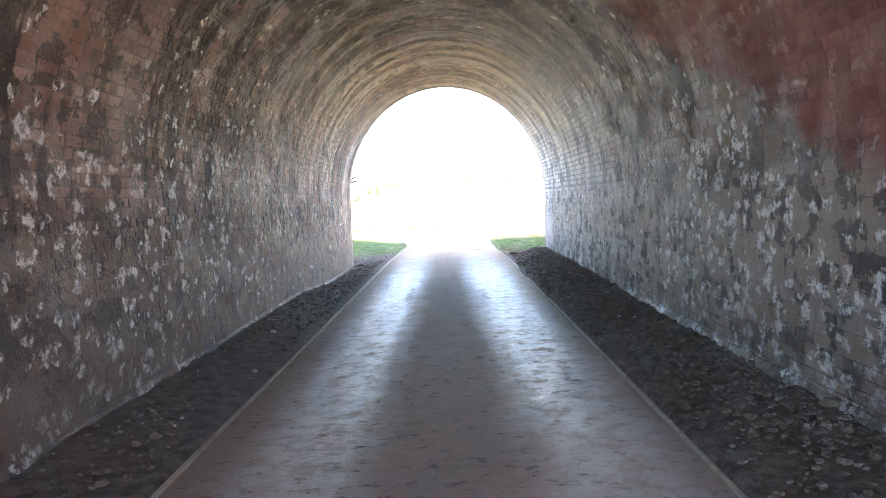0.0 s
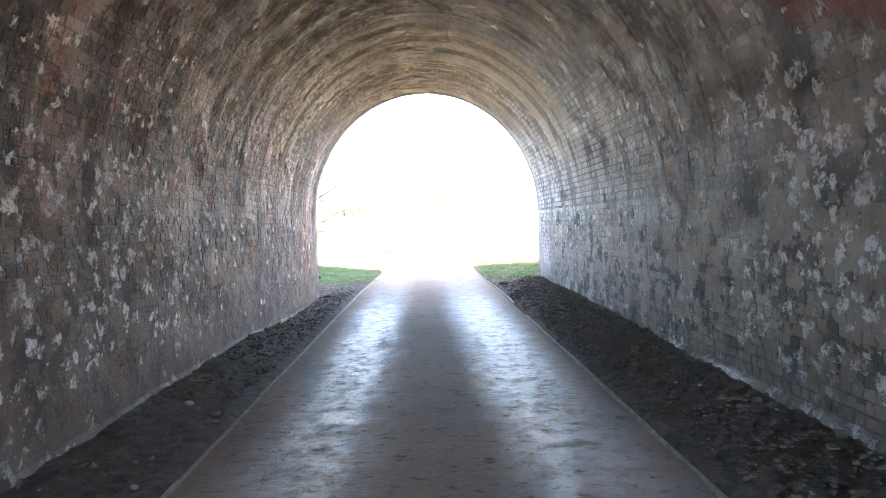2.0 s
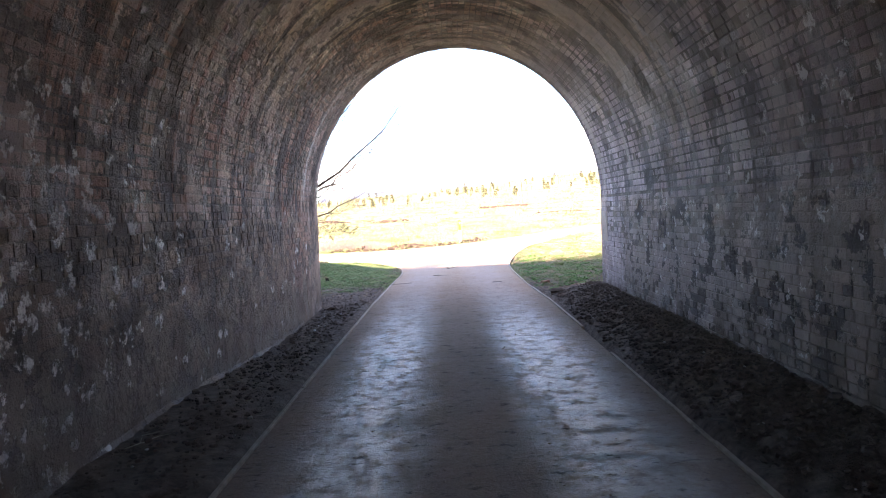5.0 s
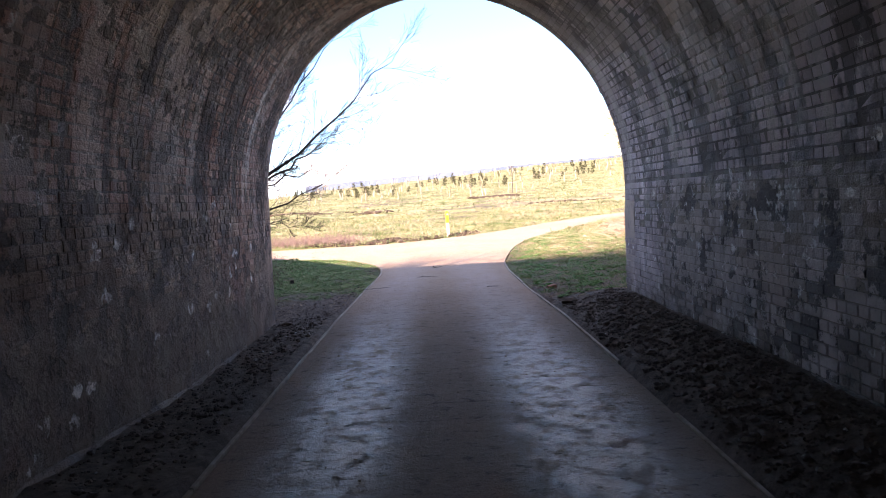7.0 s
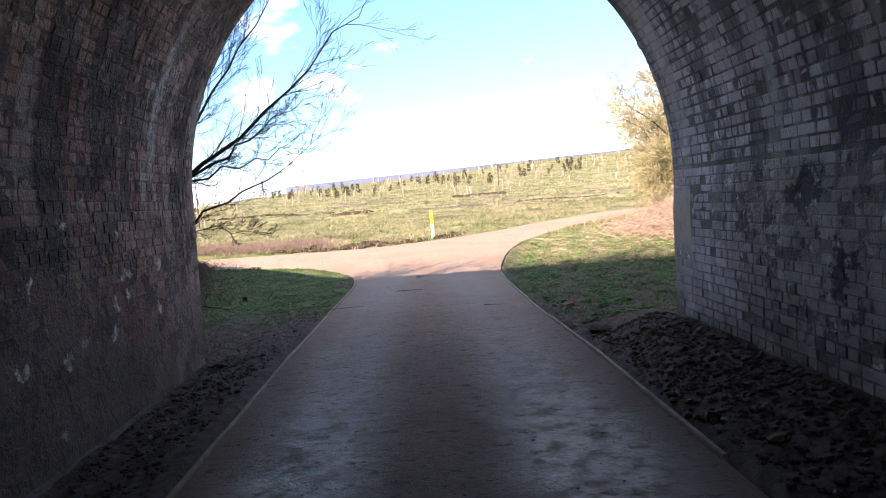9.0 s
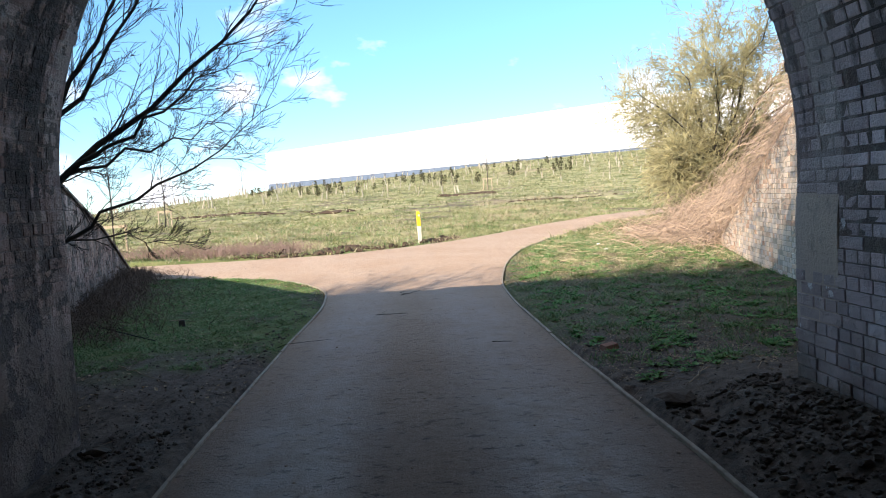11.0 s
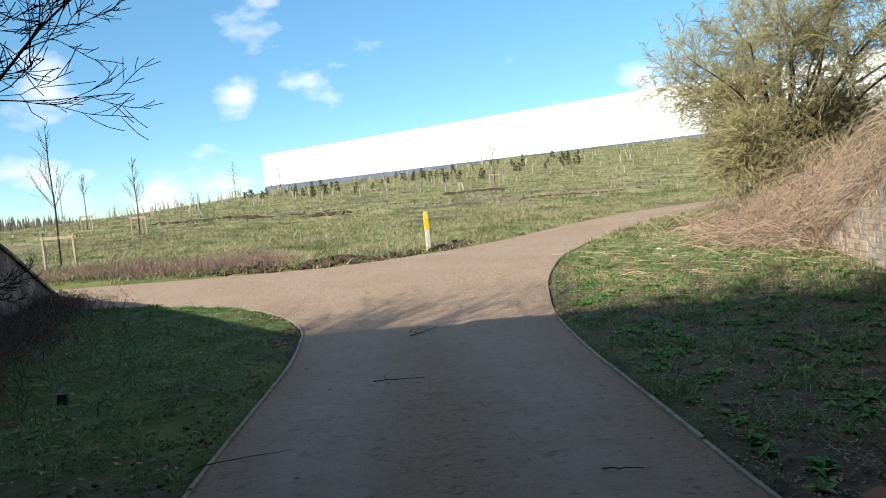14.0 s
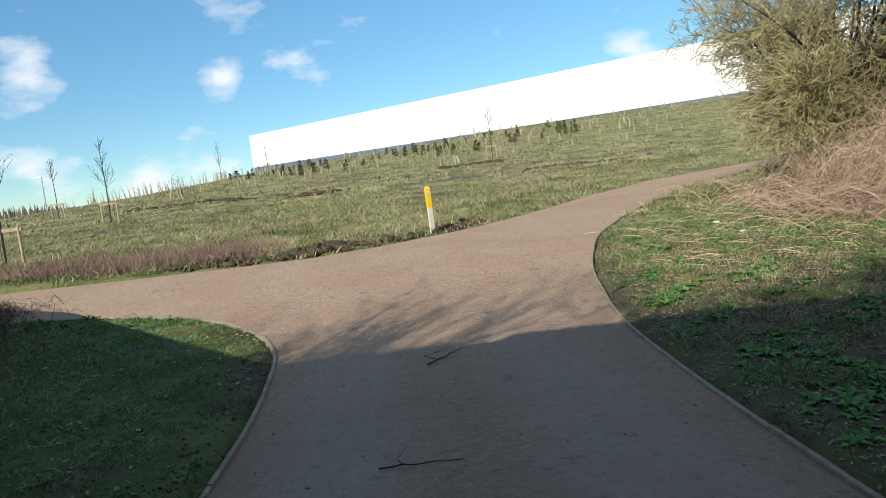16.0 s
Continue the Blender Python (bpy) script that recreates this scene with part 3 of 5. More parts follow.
edging("edging_left", [(-1.67, -3.0), (-1.67, 18.0)] + [(x, y) for x, y in zip(*LEFT_EDGE) if 18.5 < y < 28.0])
edging("edging_right_inner", [(1.31, -3.0), (1.31, 12.9)])
edging("edging_right_outer", [(1.31, 14.4), (1.30, 17.0)] + [(x, y) for x, y in zip(*RIGHT_EDGE) if 17.5 < y < 33])

# ---- the bore: side walls, vault, portal ----
SPRING = 1.65


def bore(a):
    """The bore's section by angle, 0 at the left springing to 180 at the right: place and inward normal (x, z)."""
    t = math.pi * a / 180
    cx, rx, rz = (LEFT_X + 0.04 + RIGHT_X + 0.04) / 2, (RIGHT_X + 0.04 - LEFT_X - 0.04) / 2, 2.66
    full = 1.0
    c, v = math.cos(t), max(math.sin(t), 0.0)
    p = Vector((cx - rx * math.copysign(abs(c) ** full, c), 0, SPRING + rz * v ** full))
    n = Vector((math.cos(t) / rx, 0, -math.sin(t) / rz)).normalized()
    return p, n


def section():
    """Stations along the section from the left foot over the crown to the right foot, a course apart."""
    out = []
    course = 0.079
    z = -0.16
    while z < SPRING - 0.03:
        out.append((Vector((LEFT_X + 0.04 * smooth(np.array(z), 0, SPRING), 0, z + course / 2)), Vector((1, 0, 0)), "left"))
        z += course
    length = math.pi * 2.43
    k = int(length / course)
    for i in range(k):
        p, n = bore((i + 0.5) * 180 / k)
        out.append((p, n, "vault"))
    z = SPRING - 0.03
    while z > -0.2:
        out.append((Vector((RIGHT_X + 0.04 * smooth(np.array(z), 0, SPRING), 0, z - course / 2)), Vector((-1, 0, 0)), "right"))
        z -= course
    return out


STATIONS = section()


def shell(name, side, depth, label, category):
    """The solid masonry behind one side's brick faces."""
    if side == "left":
        inner, outer = [(LEFT_X, -0.6), (LEFT_X + 0.04, SPRING)], [(LEFT_X - depth, -0.6), (LEFT_X - depth, SPRING)]
    elif side == "right":
        inner, outer = [(RIGHT_X + 0.04, SPRING), (RIGHT_X, -0.6)], [(RIGHT_X + depth, SPRING), (RIGHT_X + depth, -0.6)]
    else:
        inner, outer = [], []
        for i in range(49):
            p, n = bore(i * 180 / 48)
            inner.append((p.x, p.z)), outer.append((p.x - n.x * depth, p.z - n.z * depth))
    s = Shape()
    k = len(inner)
    for y in (0, 1):
        for ring in (inner, outer):
            for x, z in ring:
                s.v.append((x, BORE_BACK if y == 0 else MOUTH_Y - SKEW * x - 0.004, z))
    for i in range(k - 1):
        s.f += [(i, i + 1, 2 * k + i + 1, 2 * k + i), (k + i + 1, k + i, 3 * k + i, 3 * k + i + 1),
                (i + 1, i, k + i, k + i + 1), (2 * k + i, 2 * k + i + 1, 3 * k + i + 1, 3 * k + i)]
    s.f += [(0, 2 * k, 3 * k, k), (k - 1, 2 * k - 1, 4 * k - 1, 3 * k - 1)]
    return thing(name, s, MORTAR, label, category, "structure")


wall_left = shell("wall_left", "left", 0.6, "sooty brick tunnel wall with lime stains", "wall")
wall_right = shell("wall_right", "right", 0.6, "sooty brick tunnel wall with lime stains", "wall")
vault = shell("ceiling", "vault", 0.4, "arched brick tunnel vault stained by soot and lime", "ceiling")


def brick_shape(w, h, proud, seed):
    """One brick's visible part: chipped face, drawn-in arrises."""
    r = random.Random(seed)
    s = Shape()
    for z, k in ((-0.02, 0.0), (proud * 0.5, 0.001), (proud, 0.004)):
        for x, y in ((-1, -1), (1, -1), (1, 1), (-1, 1)):
            j = r.uniform(0, 0.006) if z == proud else r.uniform(0, 0.0015)
            s.v.append((x * (w / 2 - k - j), y * (h / 2 - k - j), z - (r.uniform(0, 0.004) if z == proud else 0)))
    for a in (0, 4):
        s.f += [(a + i, a + (i + 1) % 4, a + 4 + (i + 1) % 4, a + 4 + i) for i in range(4)]
    s.f.append((8, 9, 10, 11))
    return s


STRETCH, HEAD, COURSE = 0.232, 0.116, 0.079


def courses():
    """Every brick of the bore: side, pose and whether it is a header, in English bond."""
    for i, (p, n, side) in enumerate(STATIONS):
        heads = i % 2 == 0
        step = HEAD if heads else STRETCH
        edge = MOUTH_Y - SKEW * p.x + rng.uniform(-0.05, 0.025)
        y = edge - step * (0.5 if not heads else 1.0) - rng.uniform(0, 0.02)
        if heads:
            yield side, p, n, edge - HEAD * 0.5, True
        while y - step / 2 > BORE_BACK:
            yield side, p, n, y, heads
            y -= step


BANDS = {"left": (14.9, 17.3, 0.35, 1.60), "right": (14.5, 16.9, 0.35, 1.60)}
singles = {"left": [], "right": []}
joined = {"left": Shape(), "right": Shape(), "vault": Shape()}
pool = {(h, v): brick_shape((HEAD if h else STRETCH) - 0.011, COURSE - 0.006, 0.004 + 0.0012 * v, 20 + v + 7 * h) for h in (True, False) for v in range(5)}
for side, p, n, y, heads in courses():
    if rng.random() < 0.012:
        continue
    u = Vector((0, 1, 0))
    w = n.cross(u)
    v = int(rng.integers(0, 5))
    lift = rng.uniform(-0.003, 0.002)
    if side != "vault" and p.z < 1.35 and rng.random() < 0.16:
        lift -= rng.uniform(0.003, 0.009)
    c = Vector((p.x, y, p.z)) + n * lift
    turn = rng.normal(0, 0.007)
    uu = (u * math.cos(turn) + w * math.sin(turn))
    ww = n.cross(uu)
    m = Matrix((uu, ww, n)).transposed().to_4x4()
    m.translation = c
    band = BANDS.get(side)
    if band and band[0] < y < band[1] and band[2] < p.z < band[3] and len(singles[side]) < 300:
        singles[side].append((heads, v, m))
        continue
    sh, src = joined[side], pool[(heads, v)]
    base = len(sh.v)
    sh.v += [tuple(m @ Vector(q)) for q in src.v]
    sh.f += [tuple(base + i for i in f) for f in src.f]
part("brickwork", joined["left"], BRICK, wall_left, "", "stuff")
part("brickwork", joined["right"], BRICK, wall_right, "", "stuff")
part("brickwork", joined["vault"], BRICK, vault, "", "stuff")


def slab(name, corners, z0, z1, mat, label, category, kind="structure"):
    """An upright prism over a plan of corners, anticlockwise."""
    s, k = Shape(), len(corners)
    for z in (z0, z1):
        s.v += [(x, y, z) for x, y in corners]
    s.f += [tuple(reversed(range(k))), tuple(range(k, 2 * k))] + [(i, (i + 1) % k, k + (i + 1) % k, k + i) for i in range(k)]
    return thing(name, s, mat, label, category, kind)


def portal():
    """The headwall round the mouth, with a ring cut out of it and a parapet course."""
    s = Shape()
    ins = [(LEFT_X - 0.02, -0.3)] + [(LEFT_X - 0.02, SPRING * i / 4) for i in range(4)]
    for i in range(37):
        p, n = bore(i * 5)
        ins.append((p.x - n.x * 0.02, p.z - n.z * 0.02))
    ins += [(RIGHT_X + 0.02, SPRING * i / 4) for i in (3, 2, 1, 0)] + [(RIGHT_X + 0.02, -0.3)]
    outs = []
    x0, x1, top = -4.5, 4.4, TOP + 0.12
    for x, z in ins:
        dx, dz = x + 0.15, z - 1.2
        if z <= SPRING:
            outs.append((x0 if x < 0 else x1, z))
        else:
            k = min(((x0 if dx < 0 else x1) + 0.15) / dx if abs(dx) > 1e-4 else 99, (top - 1.2) / dz)
            outs.append((-0.15 + dx * k, 1.2 + dz * k))
    k = len(ins)
    for off in (-0.45, 0.0):
        for ring in (ins, outs):
            s.v += [(x, MOUTH_Y - SKEW * x + off, z) for x, z in ring]
    for i in range(k - 1):
        s.f += [(i, i + 1, k + i + 1, k + i), (2 * k + i + 1, 2 * k + i, 3 * k + i, 3 * k + i + 1), (i + 1, i, 2 * k + i, 2 * k + i + 1), (k + i, k + i + 1, 3 * k + i + 1, 3 * k + i)]
    return thing("wall_portal", s, OUTER, "brick portal headwall round the tunnel mouth", "wall", "structure")


lid = slab("embankment_top", [(-3.35, BORE_BACK), (3.05, BORE_BACK), (3.05, MOUTH_Y - SKEW * 3.05 - 0.01), (-3.35, MOUTH_Y + SKEW * 3.35 - 0.01)], TOP - 0.06, TOP + 0.02, TURF, "grassy top of the railway bank over the tunnel", "embankment")


# ---- wing walls ----
def wing(name, fx, ftop, y0, y1, out, label, bed, cap, face):
    """A battered brick retaining wall whose top slopes down to the ground."""
    s, k = Shape(), 24
    ys = [y0 + (y1 - y0) * i / k for i in range(k + 1)]
    for y in ys:
        x, z = fx(y), float(ftop(y)) + 0.12
        for dx, zz in ((0, -0.4), (0, z), (0.45, z), (0.45, -0.4)):
            s.v.append((x + out * dx, y, zz))
    for i in range(k):
        for e in range(3):
            a = i * 4 + e
            s.f.append((a, a + 1, a + 5, a + 4))
    s.f += [(0, 1, 2, 3), (k * 4 + 3, k * 4 + 2, k * 4 + 1, k * 4)]
    root = thing(name, s, bed, label, "wall", "structure")
    # bricks on the face that looks onto the path
    b = Shape()
    d = Vector((fx(y1) - fx(y0), y1 - y0, 0)).normalized()
    n = Vector((d.y, -d.x, 0)) * (-out)
    n.normalize()
    row, z = 0, 0.0
    run = math.hypot(fx(y1) - fx(y0), y1 - y0)
    while z < TOP:
        t = (row % 2) * 0.06
        step = HEAD if row % 2 else STRETCH
        while t < run:
            y = y0 + d.y * t
            if z + 0.08 < float(ftop(y)) + 0.12 and rng.random() > 0.02:
                w = n.cross(d)
                m = Matrix((d, w, n)).transposed().to_4x4()
                m.translation = Vector((fx(y), y, z + COURSE / 2)) + n * rng.uniform(-0.004, 0.004)
                src = pool[(bool(row % 2), int(rng.integers(0, 5)))]
                base = len(b.v)
                b.v += [tuple(m @ Vector(q)) for q in src.v]
                b.f += [tuple(base + i for i in f) for f in src.f]
            t += step
        z += COURSE
        row += 1
    part("brickwork", b, face, root, "", "stuff")
    if cap is None:
        return root
    c = Shape()
    for y in ys:
        x, z = fx(y), float(ftop(y)) + 0.125
        for dx, zz in ((-0.04, z), (-0.04, z + 0.05), (0.49, z + 0.09), (0.49, z)):
            c.v.append((x + out * dx, y, zz))
    for i in range(k):
        for e in range(4):
            a, q = i * 4 + e, i * 4 + (e + 1) % 4
            c.f.append((a, q, q + 4, a + 4))
    c.f += [(0, 1, 2, 3), (k * 4 + 3, k * 4 + 2, k * 4 + 1, k * 4)]
    part("coping", c, cap, root, "weathered coping")
    return root


COPING = plain("weathered_core_masonry", (0.34, 0.275, 0.205), (0.54, 0.45, 0.345), 6, 0.88, depth=0.02)
portal()
# the shaded wing gets darker brick than the sunlit one, which deepens its shade
wing("wall_wing_left", wing_left, wing_top_left, 18.75, 29.2, -1, "sloping brick wing wall in shade, overgrown at its foot", MORTAR, MORTAR, BRICK)
wing("wall_wing_right", wing_right, wing_top_right, 17.6, 27.8, 1, "sloping sunlit brick wing wall overhung by brambles", COPING, None, OUTER)

# ---- the far hill: warehouse, woods, lamp posts ----
def warehouse():
    a, b = Vector((-43.0, 240.0, 0)), Vector((82.0, 117.0, 0))
    d = (b - a).normalized()
    n = Vector((d.y, -d.x, 0))
    if n.y > 0:
        n = -n
    root = tagged(new("warehouse"), "long white metal-clad warehouse beyond the hill", "warehouse")
    run, deep, z0, z1 = (b - a).length, 60.0, 0.0, 18.45
    s = Shape()
    m = Matrix((d, -n, Vector((0, 0, 1)))).transposed().to_4x4()
    m.translation = a + d * run / 2 - n * deep / 2 + Vector((0, 0, (z1 + 9.2) / 2))
    s.quad_box(m, run, deep, z1 - 9.2)
    part("wall", s, CLADDING, root, "white metal cladding")
    s = Shape()
    m.translation = a + d * run / 2 - n * (deep / 2 + 0.15) + Vector((0, 0, 4.4))
    s.quad_box(m, run - 0.3, deep, 9.6)
    part("plinth", s, PLINTH, root, "dark blue-grey lower cladding")
    s = Shape()
    m.translation = a + d * run / 2 - n * deep / 2 + Vector((0, 0, z1 + 0.2))
    s.quad_box(m, run + 0.1, deep + 0.1, 0.4, 0.02)
    part("roof_edge", s, CLADDING, root)
    return root


warehouse()

# ---- footings of the side walls ----


def footing(side, x, out, height):
    s = Shape()
    ys = steps((BORE_BACK + 0.1, 16.6, 0.3))
    for y in ys:
        j = rng.uniform(-0.012, 0.012)
        top = height - (0.17 * float(smooth(np.array(y), 11, 15.5)) if side == "left" else 0.0)
        for dx, z in ((-0.03, -0.3), (-0.03, top + 0.03), (0.02 + j, top + j), (0.045 + j, top - 0.05), (0.045 + j, -0.3)):
            s.v.append((x + out * dx, float(y), z))
    for i in range(len(ys) - 1):
        for e in range(4):
            a = i * 5 + e
            s.f.append((a, a + 1, a + 6, a + 5))
    s.f += [(4, 3, 2, 1, 0), tuple(len(s.v) - 5 + i for i in range(5))]
    return part("footing", s, MORTAR, wall_left if side == "left" else wall_right, "rendered footing")


footing("left", LEFT_X, 1, 0.11)
footing("right", RIGHT_X, -1, 0.17)


# ---- scattered ground cover ----
GZ = ground_height(*np.meshgrid(gx, gy))


def z_at(x, y):
    """The ground sheet's height."""
    x, y = np.asarray(x, float), np.asarray(y, float)
    i = np.clip(np.searchsorted(gx, x) - 1, 0, len(gx) - 2)
    j = np.clip(np.searchsorted(gy, y) - 1, 0, len(gy) - 2)
    u, v = (x - gx[i]) / (gx[i + 1] - gx[i]), (y - gy[j]) / (gy[j + 1] - gy[j])
    return (GZ[j, i] * (1 - u) + GZ[j, i + 1] * u) * (1 - v) + (GZ[j + 1, i] * (1 - u) + GZ[j + 1, i + 1] * u) * v


def free(x, y):
    """Places on open turf: off the path, out of the bore, in front of the wing walls."""
    ok = ~on_path(x, y) & (y > MOUTH_Y - SKEW * x + 0.6)
    return ok & ((y > 29) | ((x > wing_left(y) + 0.05) & (x < wing_right(y) - 0.05)))


def scatter(n, x0, x1, y0, y1, keep=None, seed=1):
    r = np.random.default_rng(seed)
    x, y = r.uniform(x0, x1, n), r.uniform(y0, y1, n)
    ok = free(x, y)
    if keep is not None:
        ok &= keep(x, y, r)
    return x[ok], y[ok], r


def sward(name, spots, tall, width, mat, label, lean=0.5):
    """Bent grass blades at the given spots, as one sheet of turf."""
    x, y, r = spots
    n = len(x)
    z = z_at(x, y) - 0.01
    h = tall * r.gamma(5, 0.2, n)
    a = r.uniform(0, math.tau, n)
    w = width * r.uniform(0.6, 1.3, n) / 2
    lx, ly = r.normal(0, lean, n) * h, r.normal(0, lean, n) * h
    cx, cy = np.cos(a) * w, np.sin(a) * w
    P = np.empty((n, 5, 3))
    P[:, 0] = np.stack([x - cx, y - cy, z], 1)
    P[:, 1] = np.stack([x + cx, y + cy, z], 1)
    P[:, 2] = np.stack([x - cx * .8 + lx * .35, y - cy * .8 + ly * .35, z + h * .6], 1)
    P[:, 3] = np.stack([x + cx * .8 + lx * .35, y + cy * .8 + ly * .35, z + h * .6], 1)
    P[:, 4] = np.stack([x + lx, y + ly, z + h * r.uniform(0.75, 1.0, n)], 1)
    i = (np.arange(n) * 5)[:, None]
    f = (i + np.array([[0, 1, 3, 2]])).tolist() + (i + np.array([[2, 3, 4]])).tolist()
    me = bpy.data.meshes.new(name)
    me.from_pydata(P.reshape(-1, 3).tolist(), [], f)
    me.materials.append(mat)
    return tagged(new(name, me), label, "grass", "", "stuff")


def clumpy(scale, cut, seed):
    return lambda x, y, r: (bumps(x, y, scale, seed) + r.normal(0, 0.25, len(x)) > cut) & (ruts(x, y) < r.uniform(0.2, 0.9, len(x)))


sward("short_grass", scatter(330000, -6.4, -1.5, 19.4, 29.2, lambda x, y, r: (y + bumps(x, y, 1.4, 21) * 1.2 > 20.6) & (bumps(x, y, 0.6, 22) + 0.6 * bumps(x, y, 0.22, 28) + r.normal(0, 0.2, len(x)) > -0.30 + 0.75 * smooth(x, -2.7, -1.7)), 31), 0.028, 0.006, GRASS, "short damp green grass on the shaded verge", 1.3)
sward("weedy_grass", scatter(200000, 1.2, 6.4, 18.6, 31.0, lambda x, y, r: (bumps(x, y, 0.9, 23) + r.normal(0, 0.3, len(x)) > 0.38 - 0.4 * smooth(y, 26, 30)) & (y > 19.0 + r.normal(0, 0.6, len(x))), 32), 0.055, 0.007, GRASS, "patchy weedy grass among dead leaves", 1.2)
sward("dry_grass", scatter(110000, 1.9, 9.5, 24.0, 36.0, clumpy(0.9, 0.0, 24), 33), 0.055, 0.007, STRAW, "dry yellowed grass beside the path", 0.8)
sward("field_grass", scatter(150000, -14, 14, 30.8, 47, clumpy(0.8, -0.05, 25), 34), 0.095, 0.018, STRAW, "rough tufted winter grass on the field", 1.0)
sward("field_turf", scatter(60000, -14, 12, 30.9, 44, clumpy(1.5, 0.15, 26), 35), 0.08, 0.015, GRASS, "green turf along the far edge of the path")
sward("hill_grass", scatter(130000, -45, 45, 46, 108, clumpy(2.2, -0.15, 27), 36), 0.11, 0.05, STRAW, "rough yellowish grass on the hillside", 1.3)


def rosettes(name, spots, size, mat, label, lift=0.6):
    """Low weeds: leaves spread from one root, each folded along its rib."""
    s = Shape()
    x, y, r = spots
    zz = z_at(x, y)
    for px, py, pz in zip(x, y, zz):
        k = int(r.integers(4, 9))
        g = size * r.uniform(0.5, 1.3)
        for i in range(k):
            a = math.tau * i / k + r.uniform(-0.4, 0.4)
            d, e = Vector((math.cos(a), math.sin(a), 0)), Vector((-math.sin(a), math.cos(a), 0))
            up = lift * r.uniform(0.3, 1.2)
            o, w = Vector((px, py, pz)), g * r.uniform(0.16, 0.26)
            p = [o, o + d * g * .4 + e * w + Vector((0, 0, g * up * .55)), o + d * g * .5 + Vector((0, 0, g * up * .45)), o + d * g * .4 - e * w + Vector((0, 0, g * up * .55)), o + d * g + Vector((0, 0, g * up * r.uniform(.3, .8)))]
            n = len(s.v)
            s.v += [tuple(q) for q in p]
            s.f += [(n, n + 2, n + 1), (n, n + 3, n + 2), (n + 1, n + 2, n + 4), (n + 2, n + 3, n + 4)]
    return thing(name, s, mat, label, "weeds", "stuff")


rosettes("weeds", scatter(9000, 1.4, 6.0, 18.3, 30.5, clumpy(0.8, 0.30, 41), 42), 0.075, WEED, "fresh green nettles and docks on the verge")
rosettes("broad_weeds", scatter(420, -6.0, -1.8, 20.5, 29, clumpy(1.2, 0.1, 43), 44), 0.05, WEED, "low broad-leaved weeds in the grass")
rosettes("edge_weeds", scatter(900, -8, -1.8, 27.0, 29.4, clumpy(0.8, 0.0, 45), 46), 0.07, WEED, "ragged green weeds along the path's edge", 1.0)


def litter(name, spots, size, mat, label):
    """Fallen leaves: small curled lozenges lying anyhow."""
    s = Shape()
    x, y, r = spots
    for px, py, pz in zip(x, y, z_at(x, y)):
        g, a = size * r.uniform(0.5, 1.4), r.uniform(0, math.tau)
        d, e = Vector((math.cos(a), math.sin(a), r.uniform(-.3, .3))) * g, Vector((-math.sin(a), math.cos(a), r.uniform(-.4, .4))) * g * 0.55
        o = Vector((px, py, pz + g * 0.3 + 0.004))
        n = len(s.v)
        s.v += [tuple(o - d), tuple(o + e * .9 - d * .1), tuple(o + d * .8 + Vector((0, 0, g * .3))), tuple(o - e), tuple(o - Vector((0, 0, g * .2)))]
        s.f += [(n, n + 4, n + 1), (n + 1, n + 4, n + 2), (n + 2, n + 4, n + 3), (n + 3, n + 4, n)]
    return thing(name, s, mat, label, "dead leaves", "stuff")


litter("dead_leaves", scatter(52000, 1.25, 6.3, 17.8, 31.5, clumpy(0.7, -0.30, 47), 48), 0.013, LEAFM, "brown dead leaves strewn over the verge")
# dry straw litter, its pale colour also brightening the stretch where sun falls
STRAWBIT = plain("pale_straw", (0.24, 0.19, 0.11), (0.58, 0.50, 0.34), 3, 0.8, rnd=0.6)
litter("chopped_straw", scatter(16000, 1.9, 7.0, 25.5, 31.8, clumpy(0.8, -0.1, 55), 56), 0.016, STRAWBIT, "pale chopped straw and dead leaves brightening the sunny verge")
litter("fallen_leaves", scatter(3200, -6, -1.7, 18.3, 28.5, clumpy(0.9, -0.1, 49), 50), 0.024, LEAFM, "scattered dead leaves on the muddy grass")


def clod_shape(r, g):
    """A lump of earth: a rough polyhedron."""
    vs, fs = [], []
    for j, (zz, q) in enumerate(((-0.5, 0.7), (0.1, 1.0), (0.55, 0.6))):
        for i in range(6):
            a = math.tau * (i + 0.5 * (j % 2)) / 6
            m = g * q * r.uniform(0.65, 1.3)
            vs.append((math.cos(a) * m, math.sin(a) * m, zz * g * r.uniform(0.6, 1.1)))
    for j in range(2):
        for i in range(6):
            a, b = j * 6 + i, j * 6 + (i + 1) % 6
            fs += [(a, b, b + 6, a + 6)]
    fs.append(tuple(range(12, 18)))
    return vs, fs


def clods(name, x, y, size, mat, label, category="mud", seed=1):
    s, r = Shape(), np.random.default_rng(seed)
    for px, py, pz in zip(x, y, z_at(x, y)):
        g = size * r.gamma(3, 0.33)
        vs, fs = clod_shape(r, g)
        n = len(s.v)
        s.v += [(px + a, py + b, pz + c * 1.3 + g * 0.3) for a, b, c in vs]
        s.f += [tuple(n + i for i in f) for f in fs]
    return thing(name, s, mat, label, category, "stuff")


